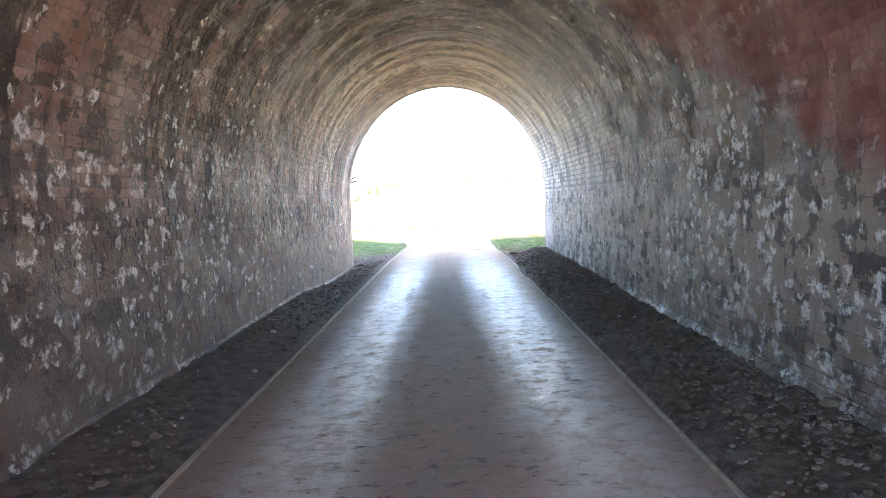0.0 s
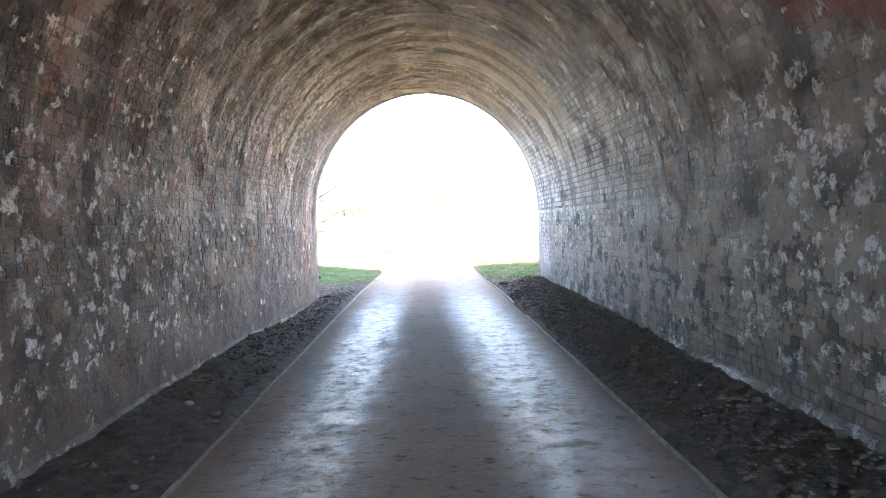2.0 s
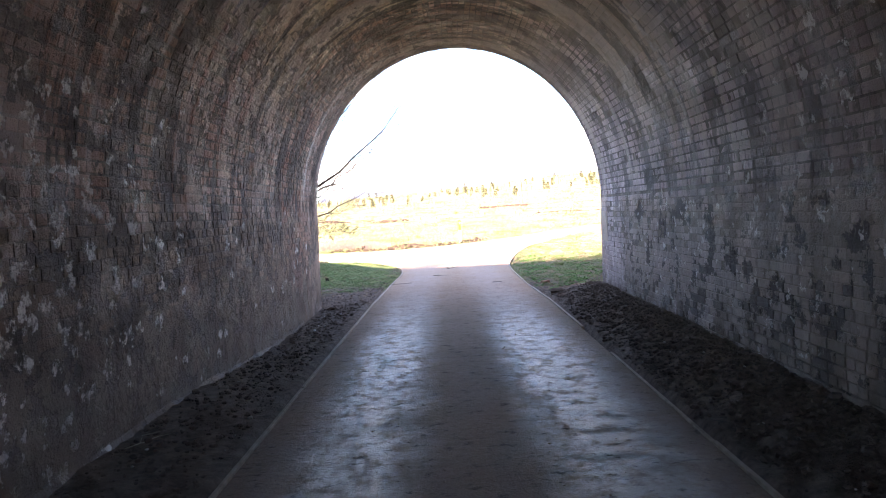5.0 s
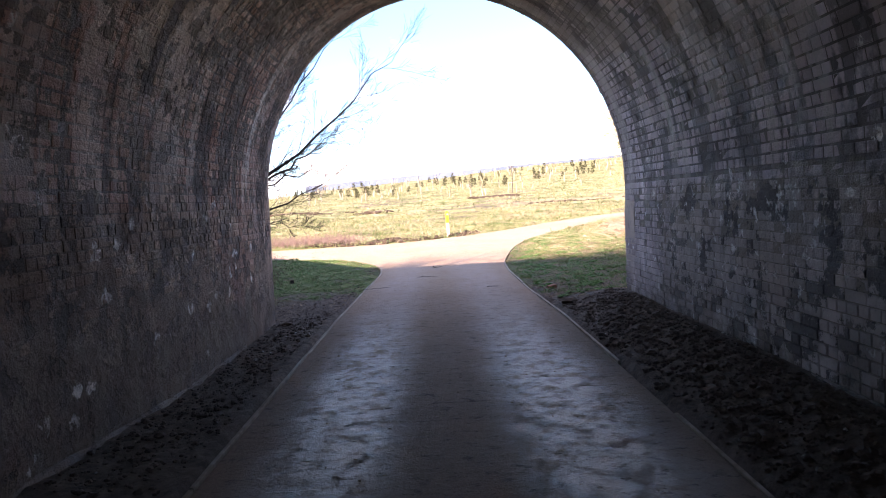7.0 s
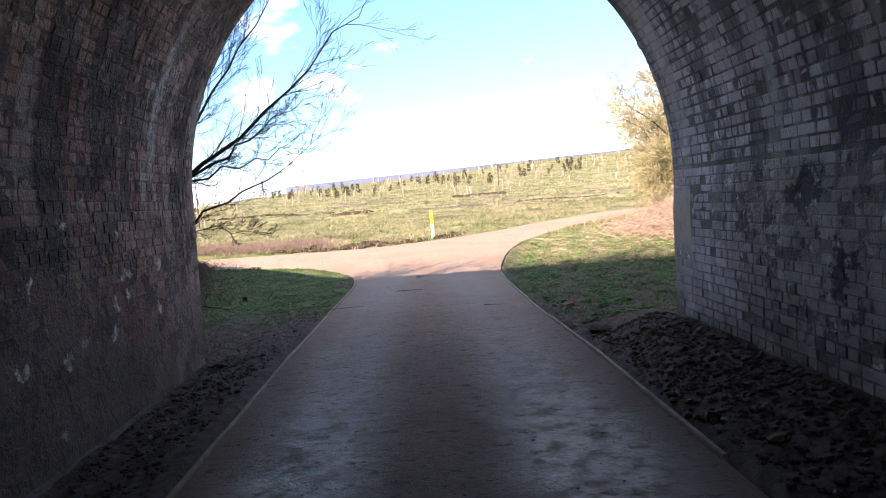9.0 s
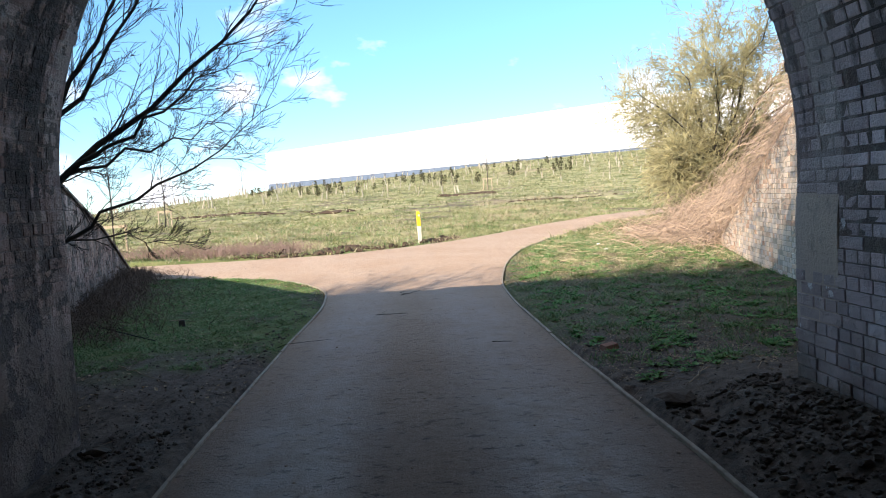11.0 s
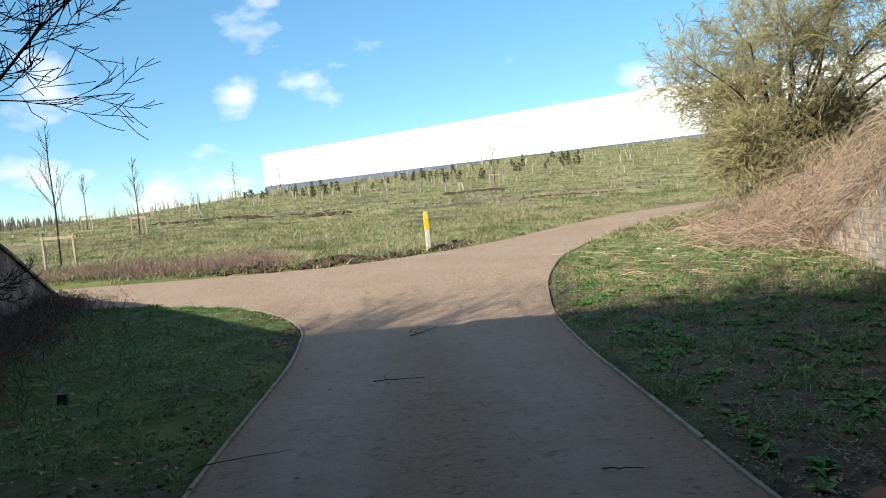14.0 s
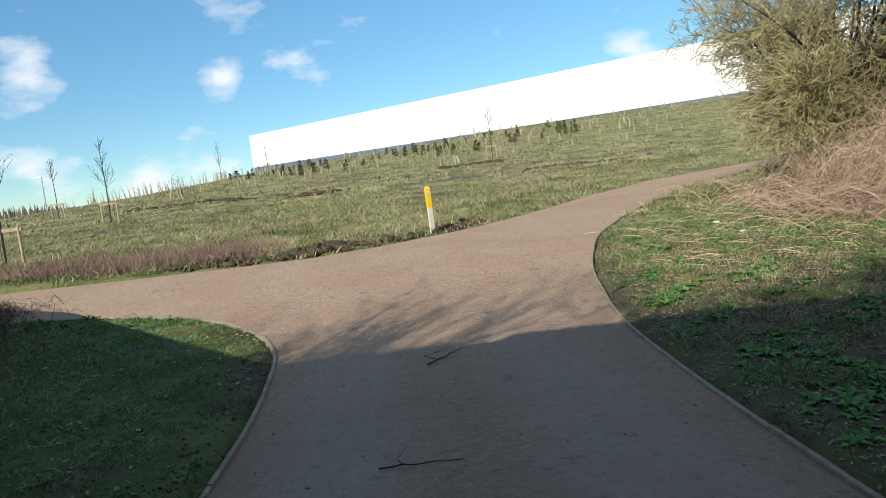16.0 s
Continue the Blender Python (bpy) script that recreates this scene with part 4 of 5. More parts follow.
ra = np.random.default_rng(61)
yy = 17.9 - ra.beta(1.0, 1.5, 8000) * 18
xx = np.clip(1.38 + ra.beta(1.4, 1.1, 8000) * 0.88, 1.36, 2.22)
clods("mud_clods", xx, yy, 0.013, CLOD, "broken clods of wet dark mud along the wall", seed=62)
yy = 18.2 - ra.beta(1.0, 1.5, 2600) * 18
xx = -1.80 - ra.beta(1.3, 1.2, 2600) * 0.78
clods("trodden_clods", xx, yy, 0.012, CLOD, "small trodden lumps of mud beside the path", seed=63)
xx = ra.uniform(-4.5, 1.2, 300)
clods("turned_clods", xx, np.interp(xx, FAR_EDGE[0], FAR_EDGE[1]) + 0.15 + ra.gamma(1.5, 0.22, 300), 0.042, EARTH, "dark turned clods along the field's edge", "earth", 64)
xx, yy = ra.uniform(-4.2, -1.75, 1500), 17.9 + ra.gamma(1.6, 0.9, 1500)
ok = xx > wing_left(yy) + 0.1
clods("verge_crumbs", xx[ok], yy[ok], 0.007, CLOD, "crumbled mud outside the tunnel mouth", seed=67)
xx, yy = ra.uniform(1.35, 5.6, 3200), ra.uniform(17.9, 29.5, 3200)
ok = (xx < wing_right(yy) - 0.1) & (xx > np.interp(yy, RIGHT_EDGE[1], RIGHT_EDGE[0]) + 0.06)
clods("earth_crumbs", xx[ok], yy[ok], 0.007, CLOD, "dark crumbs of earth among the weeds", "earth", 68)
yy = ra.uniform(20.0, 26.8, 800)
xx = np.interp(yy, LEFT_EDGE[1], LEFT_EDGE[0]) - 0.06 - ra.gamma(1.5, 0.16, 800)
clods("edge_crumbs", xx, yy, 0.007, CLOD, "crumbs of earth along the grass edge", "earth", 69)
sx = np.where(ra.random(90) < 0.5, ra.uniform(1.4, 2.2, 90), ra.uniform(-2.5, -1.75, 90))
clods("stone_chips", sx, ra.uniform(4, 18, 90), 0.010, STONE, "pale stone chips in the mud", "stones", 65)


GRIT = plain("path_grit", (0.12, 0.085, 0.065), (0.34, 0.25, 0.19), 25, 0.9, rnd=0.5)


def path_grit(n):
    """Loose small stones and crumbs of mud on the path."""
    s, r = Shape(), np.random.default_rng(66)
    x, y = r.uniform(-1.6, 1.25, n), 1.5 + r.beta(1.6, 1.0, n) * 27
    for px, py in zip(x, y):
        g = r.gamma(2.5, 0.0013)
        vs, fs = clod_shape(r, g)
        z, k = float(land(px, py)) + 0.018 * (1 - ((px + 0.18) / 1.47) ** 2) + g * 0.2, len(s.v)
        s.v += [(px + a, py + b, z + c) for a, b, c in vs]
        s.f += [tuple(k + i for i in f) for f in fs]
    return thing("path_grit", s, GRIT, "loose grit and crumbs of mud on the path", "grit", "stuff")


path_grit(3200)

# ---- trees, bushes, brambles ----
def twist(d, amount, r):
    v = Vector((r.gauss(0, 1), r.gauss(0, 1), r.gauss(0, 1)))
    return (d + v * amount).normalized()


def sprig(shape, p, d, length, radius, r, level, crook=0.10, rise=0.06, spread=0.7, each=5, ratio=0.5, sides=4, least=0.0012):
    """A tapering, crooked shoot with side shoots on it, level by level."""
    n = 3 if level == 0 else 6
    pts, rad = [p.copy()], [radius]
    for i in range(n):
        d = twist(d + Vector((0, 0, rise)), crook, r)
        p = p + d * (length / n)
        pts.append(p.copy())
        rad.append(max(radius * (1 - 0.85 * (i + 1) / n), least))
        if level > 0 and i > 0:
            for _ in range(max(1, round(each / n + r.uniform(-0.5, 0.5)))):
                side = d.cross(Vector((r.gauss(0, 1), r.gauss(0, 1), r.gauss(0, 1)))).normalized()
                sprig(shape, p - d * (length / n) * r.random(), (d + side * spread * r.uniform(0.7, 1.3)).normalized(), length * ratio * r.uniform(0.6, 1.25) * (1 - 0.45 * i / n),
                      rad[-1] * 0.68, r, level - 1, crook, rise, spread, each, ratio, max(3, sides - 1), least)
    shape.tube(pts, rad, sides)


def limb(shape, a, b, radius, bow, r, n=9):
    """A limb from a to b, bowed; returns its points."""
    a, b = Vector(a), Vector(b)
    pts = []
    for i in range(n + 1):
        t = i / n
        q = a.lerp(b, t) + Vector((0, 0, bow * math.sin(math.pi * t)))
        pts.append(q + Vector((r.gauss(0, 1), r.gauss(0, 1), r.gauss(0, 1))) * 0.016 * (b - a).length * (0 < i < n))
    shape.tube(pts, [max(radius * (1 - 0.88 * i / n), 0.003) for i in range(n + 1)], 6)
    return pts


def overhanging_tree():
    """The bare tree beside the mouth whose limbs reach over the verge."""
    r = random.Random(5)
    root = tagged(new("bare_tree"), "bare dark tree leaning over the verge by the tunnel mouth", "tree")
    root.location = (-3.95, 19.6, 0)
    bpy.context.view_layer.update()
    s = Shape()
    for dx, dy in ((0, 0), (0.12, 0.2), (-0.1, 0.3)):
        pts = [Vector((-3.95 + dx, 19.6 + dy, -0.1)), Vector((-3.85 + dx * .7, 19.62 + dy, 0.6)), Vector((-3.68 + dx, 19.68 + dy, 1.2)), Vector((-3.48 + dx * .3, 19.75 + dy * .5, 1.75))]
        s.tube(pts, [0.075, 0.06, 0.052, 0.045], 8)
    part("trunk", s, BARK, root)
    for a, b, rad, bow, each in (((-3.50, 19.60, 1.68), (-0.78, 19.25, 3.70), 0.036, -0.10, 5),
                                 ((-3.02, 19.50, 1.98), (-1.50, 19.20, 2.78), 0.022, -0.03, 5),
                                 ((-3.35, 19.60, 1.80), (-1.62, 19.30, 2.22), 0.020, 0.05, 6),
                                 ((-3.62, 19.80, 1.18), (-1.35, 19.50, 2.40), 0.022, -0.12, 6),
                                 ((-3.45, 19.60, 1.95), (-2.00, 19.30, 4.30), 0.030, 0.02, 5),
                                 ((-3.42, 19.60, 2.15), (-1.60, 19.25, 4.15), 0.026, -0.05, 5),
                                 ((-3.55, 19.90, 1.30), (-2.35, 20.25, 1.22), 0.012, 0.05, 4),
                                 ((-3.60, 19.80, 1.70), (-4.60, 20.20, 4.00), 0.030, 0.05, 7),
                                 ((-3.60, 19.70, 1.60), (-4.90, 20.50, 3.80), 0.030, 0.05, 7),
                                 ((-3.60, 19.70, 1.60), (-3.90, 19.90, 4.20), 0.030, 0.05, 7)):
        s, t = Shape(), Shape()
        pts = limb(s, a, b, rad * 0.95, bow, r)
        ob = part("limb", s, BARK, root)
        run = (Vector(b) - Vector(a)).length
        for i in range(2, len(pts)):
            d = (pts[i] - pts[i - 1]).normalized()
            for _ in range(3):
                side = d.cross(Vector((r.gauss(0, 0.5), r.gauss(0, 1), r.gauss(0, 0.6)))).normalized()
                p = pts[i - 1].lerp(pts[i], r.random())
                sprig(t, p, (d + side * r.uniform(0.35, 0.8)).normalized(), run * r.uniform(0.10, 0.26), max(rad * 0.28 * (1 - 0.6 * i / len(pts)), 0.0035), r, 2, 0.11, 0.03, 0.55, each * 0.45, 0.62, 4, 0.0018)
        part("twig_cluster", t, BARK, ob, "", "stuff")
    return root


overhanging_tree()


def hawthorn(x, y):
    """The dense thorn bush on the bank: short black trunk, crown of lichened twigs."""
    r = random.Random(9)
    z = float(z_at(x, y)) - 0.1
    root = tagged(new("thorn_bush"), "dense leafless thorn bush with yellow-green lichened twigs", "bush")
    root.location = (x, y, z)
    bpy.context.view_layer.update()
    s = Shape()
    top = Vector((x + 0.05, y, z + 1.25))
    s.tube([Vector((x, y, z - 0.2)), Vector((x + 0.02, y, z + 0.5)), top], [0.22, 0.17, 0.17], 9)
    s.tube([Vector((x + 0.3, y + 0.2, z - 0.2)), Vector((x + 0.25, y + 0.15, z + 0.6)), top + Vector((0.15, 0.1, 0.2))], [0.12, 0.10, 0.09], 7)
    part("trunk", s, BARK, root)
    crown = Shape()
    for i in range(40):
        a = math.tau * i * 0.381966 + r.uniform(-0.2, 0.2)
        el = (-0.12, 0.35, 0.75, 1.15)[i % 4] + r.uniform(-0.15, 0.15)
        d = Vector((math.cos(a) * math.cos(el), math.sin(a) * math.cos(el), math.sin(el)))
        run = r.uniform(1.1, 2.0) * (1.0 if el < 0.6 else 1.9) * (1.45 if d.x > 0.05 else 1.0)
        s = Shape()
        start = top + Vector((r.gauss(0, .08), r.gauss(0, .08), r.uniform(-.2, .25)))
        pts = limb(s, start, start + d * run, 0.042, r.uniform(-0.1, 0.6), r, 8)
        part("limb", s, BARK, root)
        for k in range(1, len(pts)):
            dd = (pts[k] - pts[k - 1]).normalized()
            for _ in range(2 if k < 3 else 4 if k < 5 else 6):
                side = dd.cross(Vector((r.gauss(0, 1), r.gauss(0, 1), r.gauss(0, 1)))).normalized()
                sprig(crown, pts[k - 1].lerp(pts[k], r.random()), (dd * 0.7 + side * r.uniform(0.4, 1.0) + Vector((0, 0, -0.10))).normalized(), r.uniform(0.6, 1.25), 0.014, r, 2, 0.22, -0.01, 0.75, 5, 0.6, 3, 0.0060)
    part("crown", crown, TWIG, root, "tangle of lichened twigs", "stuff")
    return root


hawthorn(8.45, 32.6)


def stems(name, n, place, reach, mat, label, seed, thick=0.006, arch=0.5):
    """Arching dry canes, each rooted where place() says."""
    r = random.Random(seed)
    s = Shape()
    for _ in range(n):
        x, y = place(r)
        z = float(z_at(x, y))
        a, run = r.uniform(0, math.tau), reach * r.uniform(0.4, 1.2)
        d = Vector((math.cos(a), math.sin(a), 0)) * run
        up = arch * run * r.uniform(0.3, 1.2)
        o, pts = Vector((x, y, z - 0.03)), []
        for i in range(5):
            t = i / 4
            pts.append(o + d * t + Vector((r.gauss(0, .03), r.gauss(0, .03), 4 * up * t * (1 - t) * 0.8 + up * 0.35 * t)))
        s.tube(pts, [thick * (1 - 0.7 * i / 4) * r.uniform(0.7, 1.3) for i in range(5)], 3)
    return thing(name, s, mat, label, "brambles", "stuff")


def bank_spot(r):
    y = r.uniform(21.5, 31.5)
    return float(wing_right(y)) + 0.3 + r.expovariate(0.75), y


def foot_spot(r):
    return r.gauss(6.9, 0.8), r.gauss(29.6, 1.1)


def debris_spot(r):
    return 2.6 + r.random() * 4.2, r.uniform(26.5, 31.5)


stems("brambles", 7000, bank_spot, 0.9, BRAMBLE, "tangled dry reddish brambles over the bank", 71, 0.0065, 0.9)
stems("cut_brambles", 3200, foot_spot, 1.0, BRAMBLE, "flattened heap of dry bramble canes", 72, 0.0075, 0.35)
stems("dry_canes", 1100, debris_spot, 0.45, STRAWBIT, "dead canes and stalks lying in the grass", 73, 0.005, 0.18)


def wing_foot_spot(r):
    y = r.uniform(21.5, 29.2)
    return float(wing_left(y)) + 0.12 + r.expovariate(3.0), y


def weed_spot(r):
    x = -2.6 - r.gammavariate(2.2, 1.6)
    return x, float(np.interp(x, FAR_EDGE[0], FAR_EDGE[1])) + 0.5 + r.gammavariate(2.2, 0.55)


def wing_lip(r):
    y = r.uniform(21, 27)
    return float(wing_right(y)) + 0.28, y


DRYWEED = plain("withered_weed_stem", (0.14, 0.09, 0.075), (0.28, 0.20, 0.17), 6, 0.9, rnd=0.4)
DARKWEED = plain("dark_withered_stem", (0.06, 0.042, 0.032), (0.15, 0.105, 0.08), 6, 0.9, rnd=0.5)
stems("wing_foot_growth", 2600, wing_foot_spot, 0.30, DARKWEED, "dark tangled growth at the wing wall's foot", 74, 0.0045, 0.9)


def wing_end_spot(r):
    y = r.uniform(24.5, 28.7)
    return float(wing_left(y)) + r.gauss(0.15, 0.22), y


stems("wing_end_growth", 1700, wing_end_spot, 0.32, DARKWEED, "dark matted growth heaped on the wing wall's low end", 70, 0.006, 1.0)
stems("brown_weeds", 3200, weed_spot, 0.22, DRYWEED, "withered brown weeds along the field's edge", 75, 0.005, 1.4)
stems("hanging_canes", 450, wing_lip, 0.6, BRAMBLE, "trailing canes over the wing wall's top", 76, 0.006, 0.5)


def trailing_canes(n, seed):
    """Canes that grow over the wing wall's top and hang down its face."""
    r = random.Random(seed)
    s = Shape()
    for _ in range(n):
        y = r.uniform(20.0, 27.6)
        x, z = float(wing_right(y)), float(wing_top_right(y)) + 0.12
        run, along, out = min(r.uniform(0.1, 0.8) * r.random() + 0.05, z * 0.8), r.gauss(0, 0.55), r.uniform(0.02, 0.20)
        lift = r.uniform(0.02, 0.16)
        o = Vector((x + r.uniform(0.1, 0.4), y, z - 0.02))
        pts = [o, Vector((x + 0.04, y + along * 0.2, z + lift)), Vector((x - out, y + along * 0.5, z - run * 0.3)), Vector((x - out * 0.8, y + along * 0.8, z - run * 0.7)), Vector((x - out * 0.5, y + along, z - run))]
        pts = [p + Vector((0, r.gauss(0, 0.03), r.gauss(0, 0.03))) for p in pts]
        w = r.uniform(0.0035, 0.007)
        s.tube(pts, [w, w, w * 0.8, w * 0.6, w * 0.4], 3)
    return thing("trailing_canes", s, BRAMBLE, "dry canes trailing down the wing wall's face", "brambles", "stuff")


trailing_canes(260, 79)


def bank_scrub(n, seed):
    """Bare scrub along the top of the bank beside the mouth; its shade dapples the crossing."""
    r = random.Random(seed)
    s = Shape()
    for _ in range(n):
        x, y = r.uniform(-11.0, 3.5), r.uniform(15.8, 17.9)
        tall = r.choice((0.5, 0.8, 1.2, 1.9)) * r.uniform(0.6, 1.2)
        for _ in range(3):
            d = Vector((r.gauss(0, 0.35), r.gauss(0, 0.35), 1)).normalized()
            sprig(s, Vector((x + r.gauss(0, 0.1), y + r.gauss(0, 0.1), TOP - 0.1)), d, tall, 0.012, r, 1, 0.12, 0.03, 0.8, 7, 0.5, 3, 0.008)
    return thing("bank_scrub", s, BARK, "bare thin scrub along the top of the railway bank", "scrub", "stuff")


bank_scrub(330, 80)
stems("verge_twigs", 4200, lambda r: (r.uniform(1.4, 5.5), r.uniform(17.9, 27)), 0.22, LEAFM, "small twigs lying on the verge", 77, 0.004, 0.05)
stems("grass_twigs", 900, lambda r: (r.uniform(-5, -1.8), r.uniform(17.9, 27)), 0.25, LEAFM, "small twigs lying on the grass", 78, 0.004, 0.05)


# ---- small things on the ground ----
def stick(a, b, radius, label, forks=0, mat=None, name="stick"):
    r = random.Random(int(abs(a[0] * 1000 + a[1] * 77)))
    s, n = Shape(), 7
    va = Vector((a[0], a[1], 0))
    vb = Vector((b[0], b[1], 0))
    pts = []
    for i in range(n + 1):
        q = va.lerp(vb, i / n) + Vector((r.gauss(0, 1), r.gauss(0, 1), 0)) * 0.012 * (0 < i < n)
        base = float(land(np.array(q.x), np.array(q.y))) + 0.018 if on_path(np.array(q.x), np.array(q.y)) else float(z_at(q.x, q.y))
        pts.append(Vector((q.x, q.y, base + radius + 0.004)))
    radius *= 0.6
    s.tube(pts, [radius * (1 - 0.6 * i / n) for i in range(n + 1)], 5)
    for i in range(forks):
        p = pts[2 + i]
        s.tube([p, p + Vector((r.uniform(-.1, .1), r.uniform(0, .12), 0.02)), p + Vector((r.uniform(-.16, .16), r.uniform(.1, .2), 0.03))], [radius * .5, radius * .4, radius * .2], 4)
    return thing(name, s, mat or BARK, label, "stick", group="fallen sticks")


stick((-0.40, 24.25), (-0.10, 24.62), 0.011, "dark forked stick lying on the path", 1)
stick((-0.72, 22.50), (-0.30, 22.48), 0.008, "thin dark stick lying on the path", 1)
stick((-5.3, 23.9), (-3.25, 21.6), 0.022, "long fallen branch lying across the grass", 3, name="fallen_branch")
stick((-3.2, 20.4), (-2.55, 19.65), 0.010, "pale twig lying on the muddy verge", 1, LEAFM)
stick((1.70, 18.15), (2.02, 18.5), 0.010, "pale twig lying on the muddy verge", 1, LEAFM)
stick((2.42, 18.55), (2.15, 18.02), 0.008, "bent dry stalk lying by the tunnel mouth", 2, LEAFM)
stick((-2.50, 10.35), (-2.30, 10.65), 0.006, "dry stalk of straw on the mud", 1, GUARD, "straw")
stick((-1.72, 20.9), (-1.15, 21.05), 0.006, "thin twig lying at the path's edge", 0)
stick((0.55, 20.3), (0.75, 20.25), 0.008, "short stick trodden into the path", 0)
stick((-2.45, 9.0), (-2.25, 9.15), 0.007, "dry stalk of straw on the mud", 2, GUARD, "straw")


def loose_brick():
    s = Shape()
    m = pose(1.56, 19.65, float(z_at(1.56, 19.65)) + 0.025, 6, -4, 24)
    s.quad_box(m, 0.16, 0.09, 0.05, 0.008)
    return thing("brick", s, plain("broken_red_brick", (0.26, 0.12, 0.08), (0.38, 0.20, 0.14), 18, 0.9, depth=0.01), "loose red brick half sunk in the verge", "brick")


loose_brick()


def lump(name, x, y, g, mat, label, category):
    r = np.random.default_rng(int(x * 100 + y * 10) % 9999)
    s = Shape()
    s.v, s.f = clod_shape(r, g)
    z = float(z_at(x, y))
    s.v = [(x + a, y + b, z + c * 0.7 + g * 0.2) for a, b, c in s.v]
    return thing(name, s, mat, label, category)


lump("stone", 1.50, 17.85, 0.12, EARTH, "mud-caked stone beside the path", "stone")
lump("stone", -2.40, 18.0, 0.08, EARTH, "muddy stone lying against the mouth's foot", "stone")
for lx, ly, lg in ((5.35, 30.75, 0.07), (4.1, 29.2, 0.06), (4.0, 28.2, 0.05)):
    lump("litter_scrap", lx, ly, lg, RUBBISH, "crumpled white scrap of litter in the grass", "litter")


def stump():
    x, y = -3.30, 22.75
    z = float(z_at(x, y))
    root = tagged(new("post_stub"), "short black sawn-off post stub in the grass", "post stub")
    root.location = (x, y, z)
    bpy.context.view_layer.update()
    s = Shape()
    s.quad_box(pose(x, y, z + 0.03, 0, 0, 12), 0.085, 0.07, 0.10, 0.008)
    part("stub", s, BARK, root)
    s = Shape()
    s.tube([Vector((x - 0.16, y - 0.02, z + 0.082)), Vector((x, y, z + 0.087)), Vector((x + 0.07, y + 0.02, z + 0.083))], [0.006, 0.007, 0.004], 5)
    part("splinter", s, TIMBER, root, "pale splinter lying on top")
    return root


stump()


# ---- the marker post ----
def marker_post(x, y):
    z = float(z_at(x, y))
    root = tagged(new("marker_post"), "square white post with a yellow upper half", "marker post")
    m = pose(x, y, z, 0, -1.5, 20)
    root.matrix_basis = m
    bpy.context.view_layer.update()
    s = Shape()
    s.quad_box(m @ pose(0, 0, 0.16), 0.078, 0.078, 0.62)
    part("shaft", s, WHITE, root, "whitish weathered lower half")
    s = Shape()
    s.quad_box(m @ pose(0, 0, 0.645), 0.082, 0.082, 0.35)
    part("band", s, YELLOW, root, "yellow painted upper half")
    s = Shape()
    for zz, k in ((0.82, 0.041), (0.865, 0.024)):
        for a, b in ((-1, -1), (1, -1), (1, 1), (-1, 1)):
            s.v.append(tuple(m @ Vector((a * k, b * k + (0.012 if zz > 0.83 else 0), zz))))
    s.f += [(4, 5, 6, 7), (0, 1, 5, 4), (1, 2, 6, 5), (2, 3, 7, 6), (3, 0, 4, 7), (3, 2, 1, 0)]
    part("cap", s, YELLOW, root, "weathered yellow chamfered cap")
    s = Shape()
    ring = [m @ pose(0, -0.042, 0.755) @ Vector((0.030 * math.cos(math.tau * i / 16), 0, 0.030 * math.sin(math.tau * i / 16))) for i in range(16)]
    s.v = [tuple(p) for p in ring] + [tuple(p + (m.to_3x3() @ Vector((0, -0.004, 0)))) for p in ring]
    s.f = [tuple(range(16, 32))] + [(i, (i + 1) % 16, 16 + (i + 1) % 16, 16 + i) for i in range(16)]
    part("waymark_disc", s, WHITE, root, "small pale waymark disc")
    return root


marker_post(0.10, 32.15)


# ---- young planting on the hill ----
def young_tree(x, y, tall, frame_h, wide, legs, label, seed, bare=True):
    """A staked sapling: thin stem, upright twigs, timber stakes with a cross rail."""
    r = random.Random(seed)
    z = float(z_at(x, y))
    root = tagged(new("young_tree"), label, "young tree", "staked young trees")
    root.location = (x, y, z)
    bpy.context.view_layer.update()
    s = Shape()
    s.tube([Vector((x, y, z - 0.1)), Vector((x + 0.02, y, z + tall * 0.4)), Vector((x - 0.02, y, z + tall * 0.75)), Vector((x, y, z + tall))], [0.026, 0.022, 0.014, 0.004], 6)
    part("stem", s, BARK, root)
    s = Shape()
    for i in range(15):
        t = r.uniform(0.38, 0.95)
        a = r.uniform(0, math.tau)
        d = Vector((math.cos(a) * 0.5, math.sin(a) * 0.5, 0.85)).normalized()
        sprig(s, Vector((x, y, z + tall * t)), d, tall * 0.30 * (1.2 - t), 0.009, r, 1, 0.08, 0.08, 0.5, 4, 0.5, 3, 0.0035 if y < 40 else 0.0048)
    part("twig_cluster", s, BARK, root, "", "stuff")
    for i in range(legs):
        px = x + wide * (i / (legs - 1) - 0.5) if legs > 1 else x
        py = y + (0.35 if legs == 3 and i == 1 else 0)
        s = Shape()
        s.tube([Vector((px, py, z - 0.1)), Vector((px + r.uniform(-.01, .01), py, z + frame_h))], [0.035, 0.034], 8)
        part("stake", s, TIMBER, root)
    s = Shape()
    s.quad_box(pose(x, y, z + frame_h - 0.06), wide + 0.12, 0.03, 0.075)
    part("rail", s, TIMBER, root)
    return root


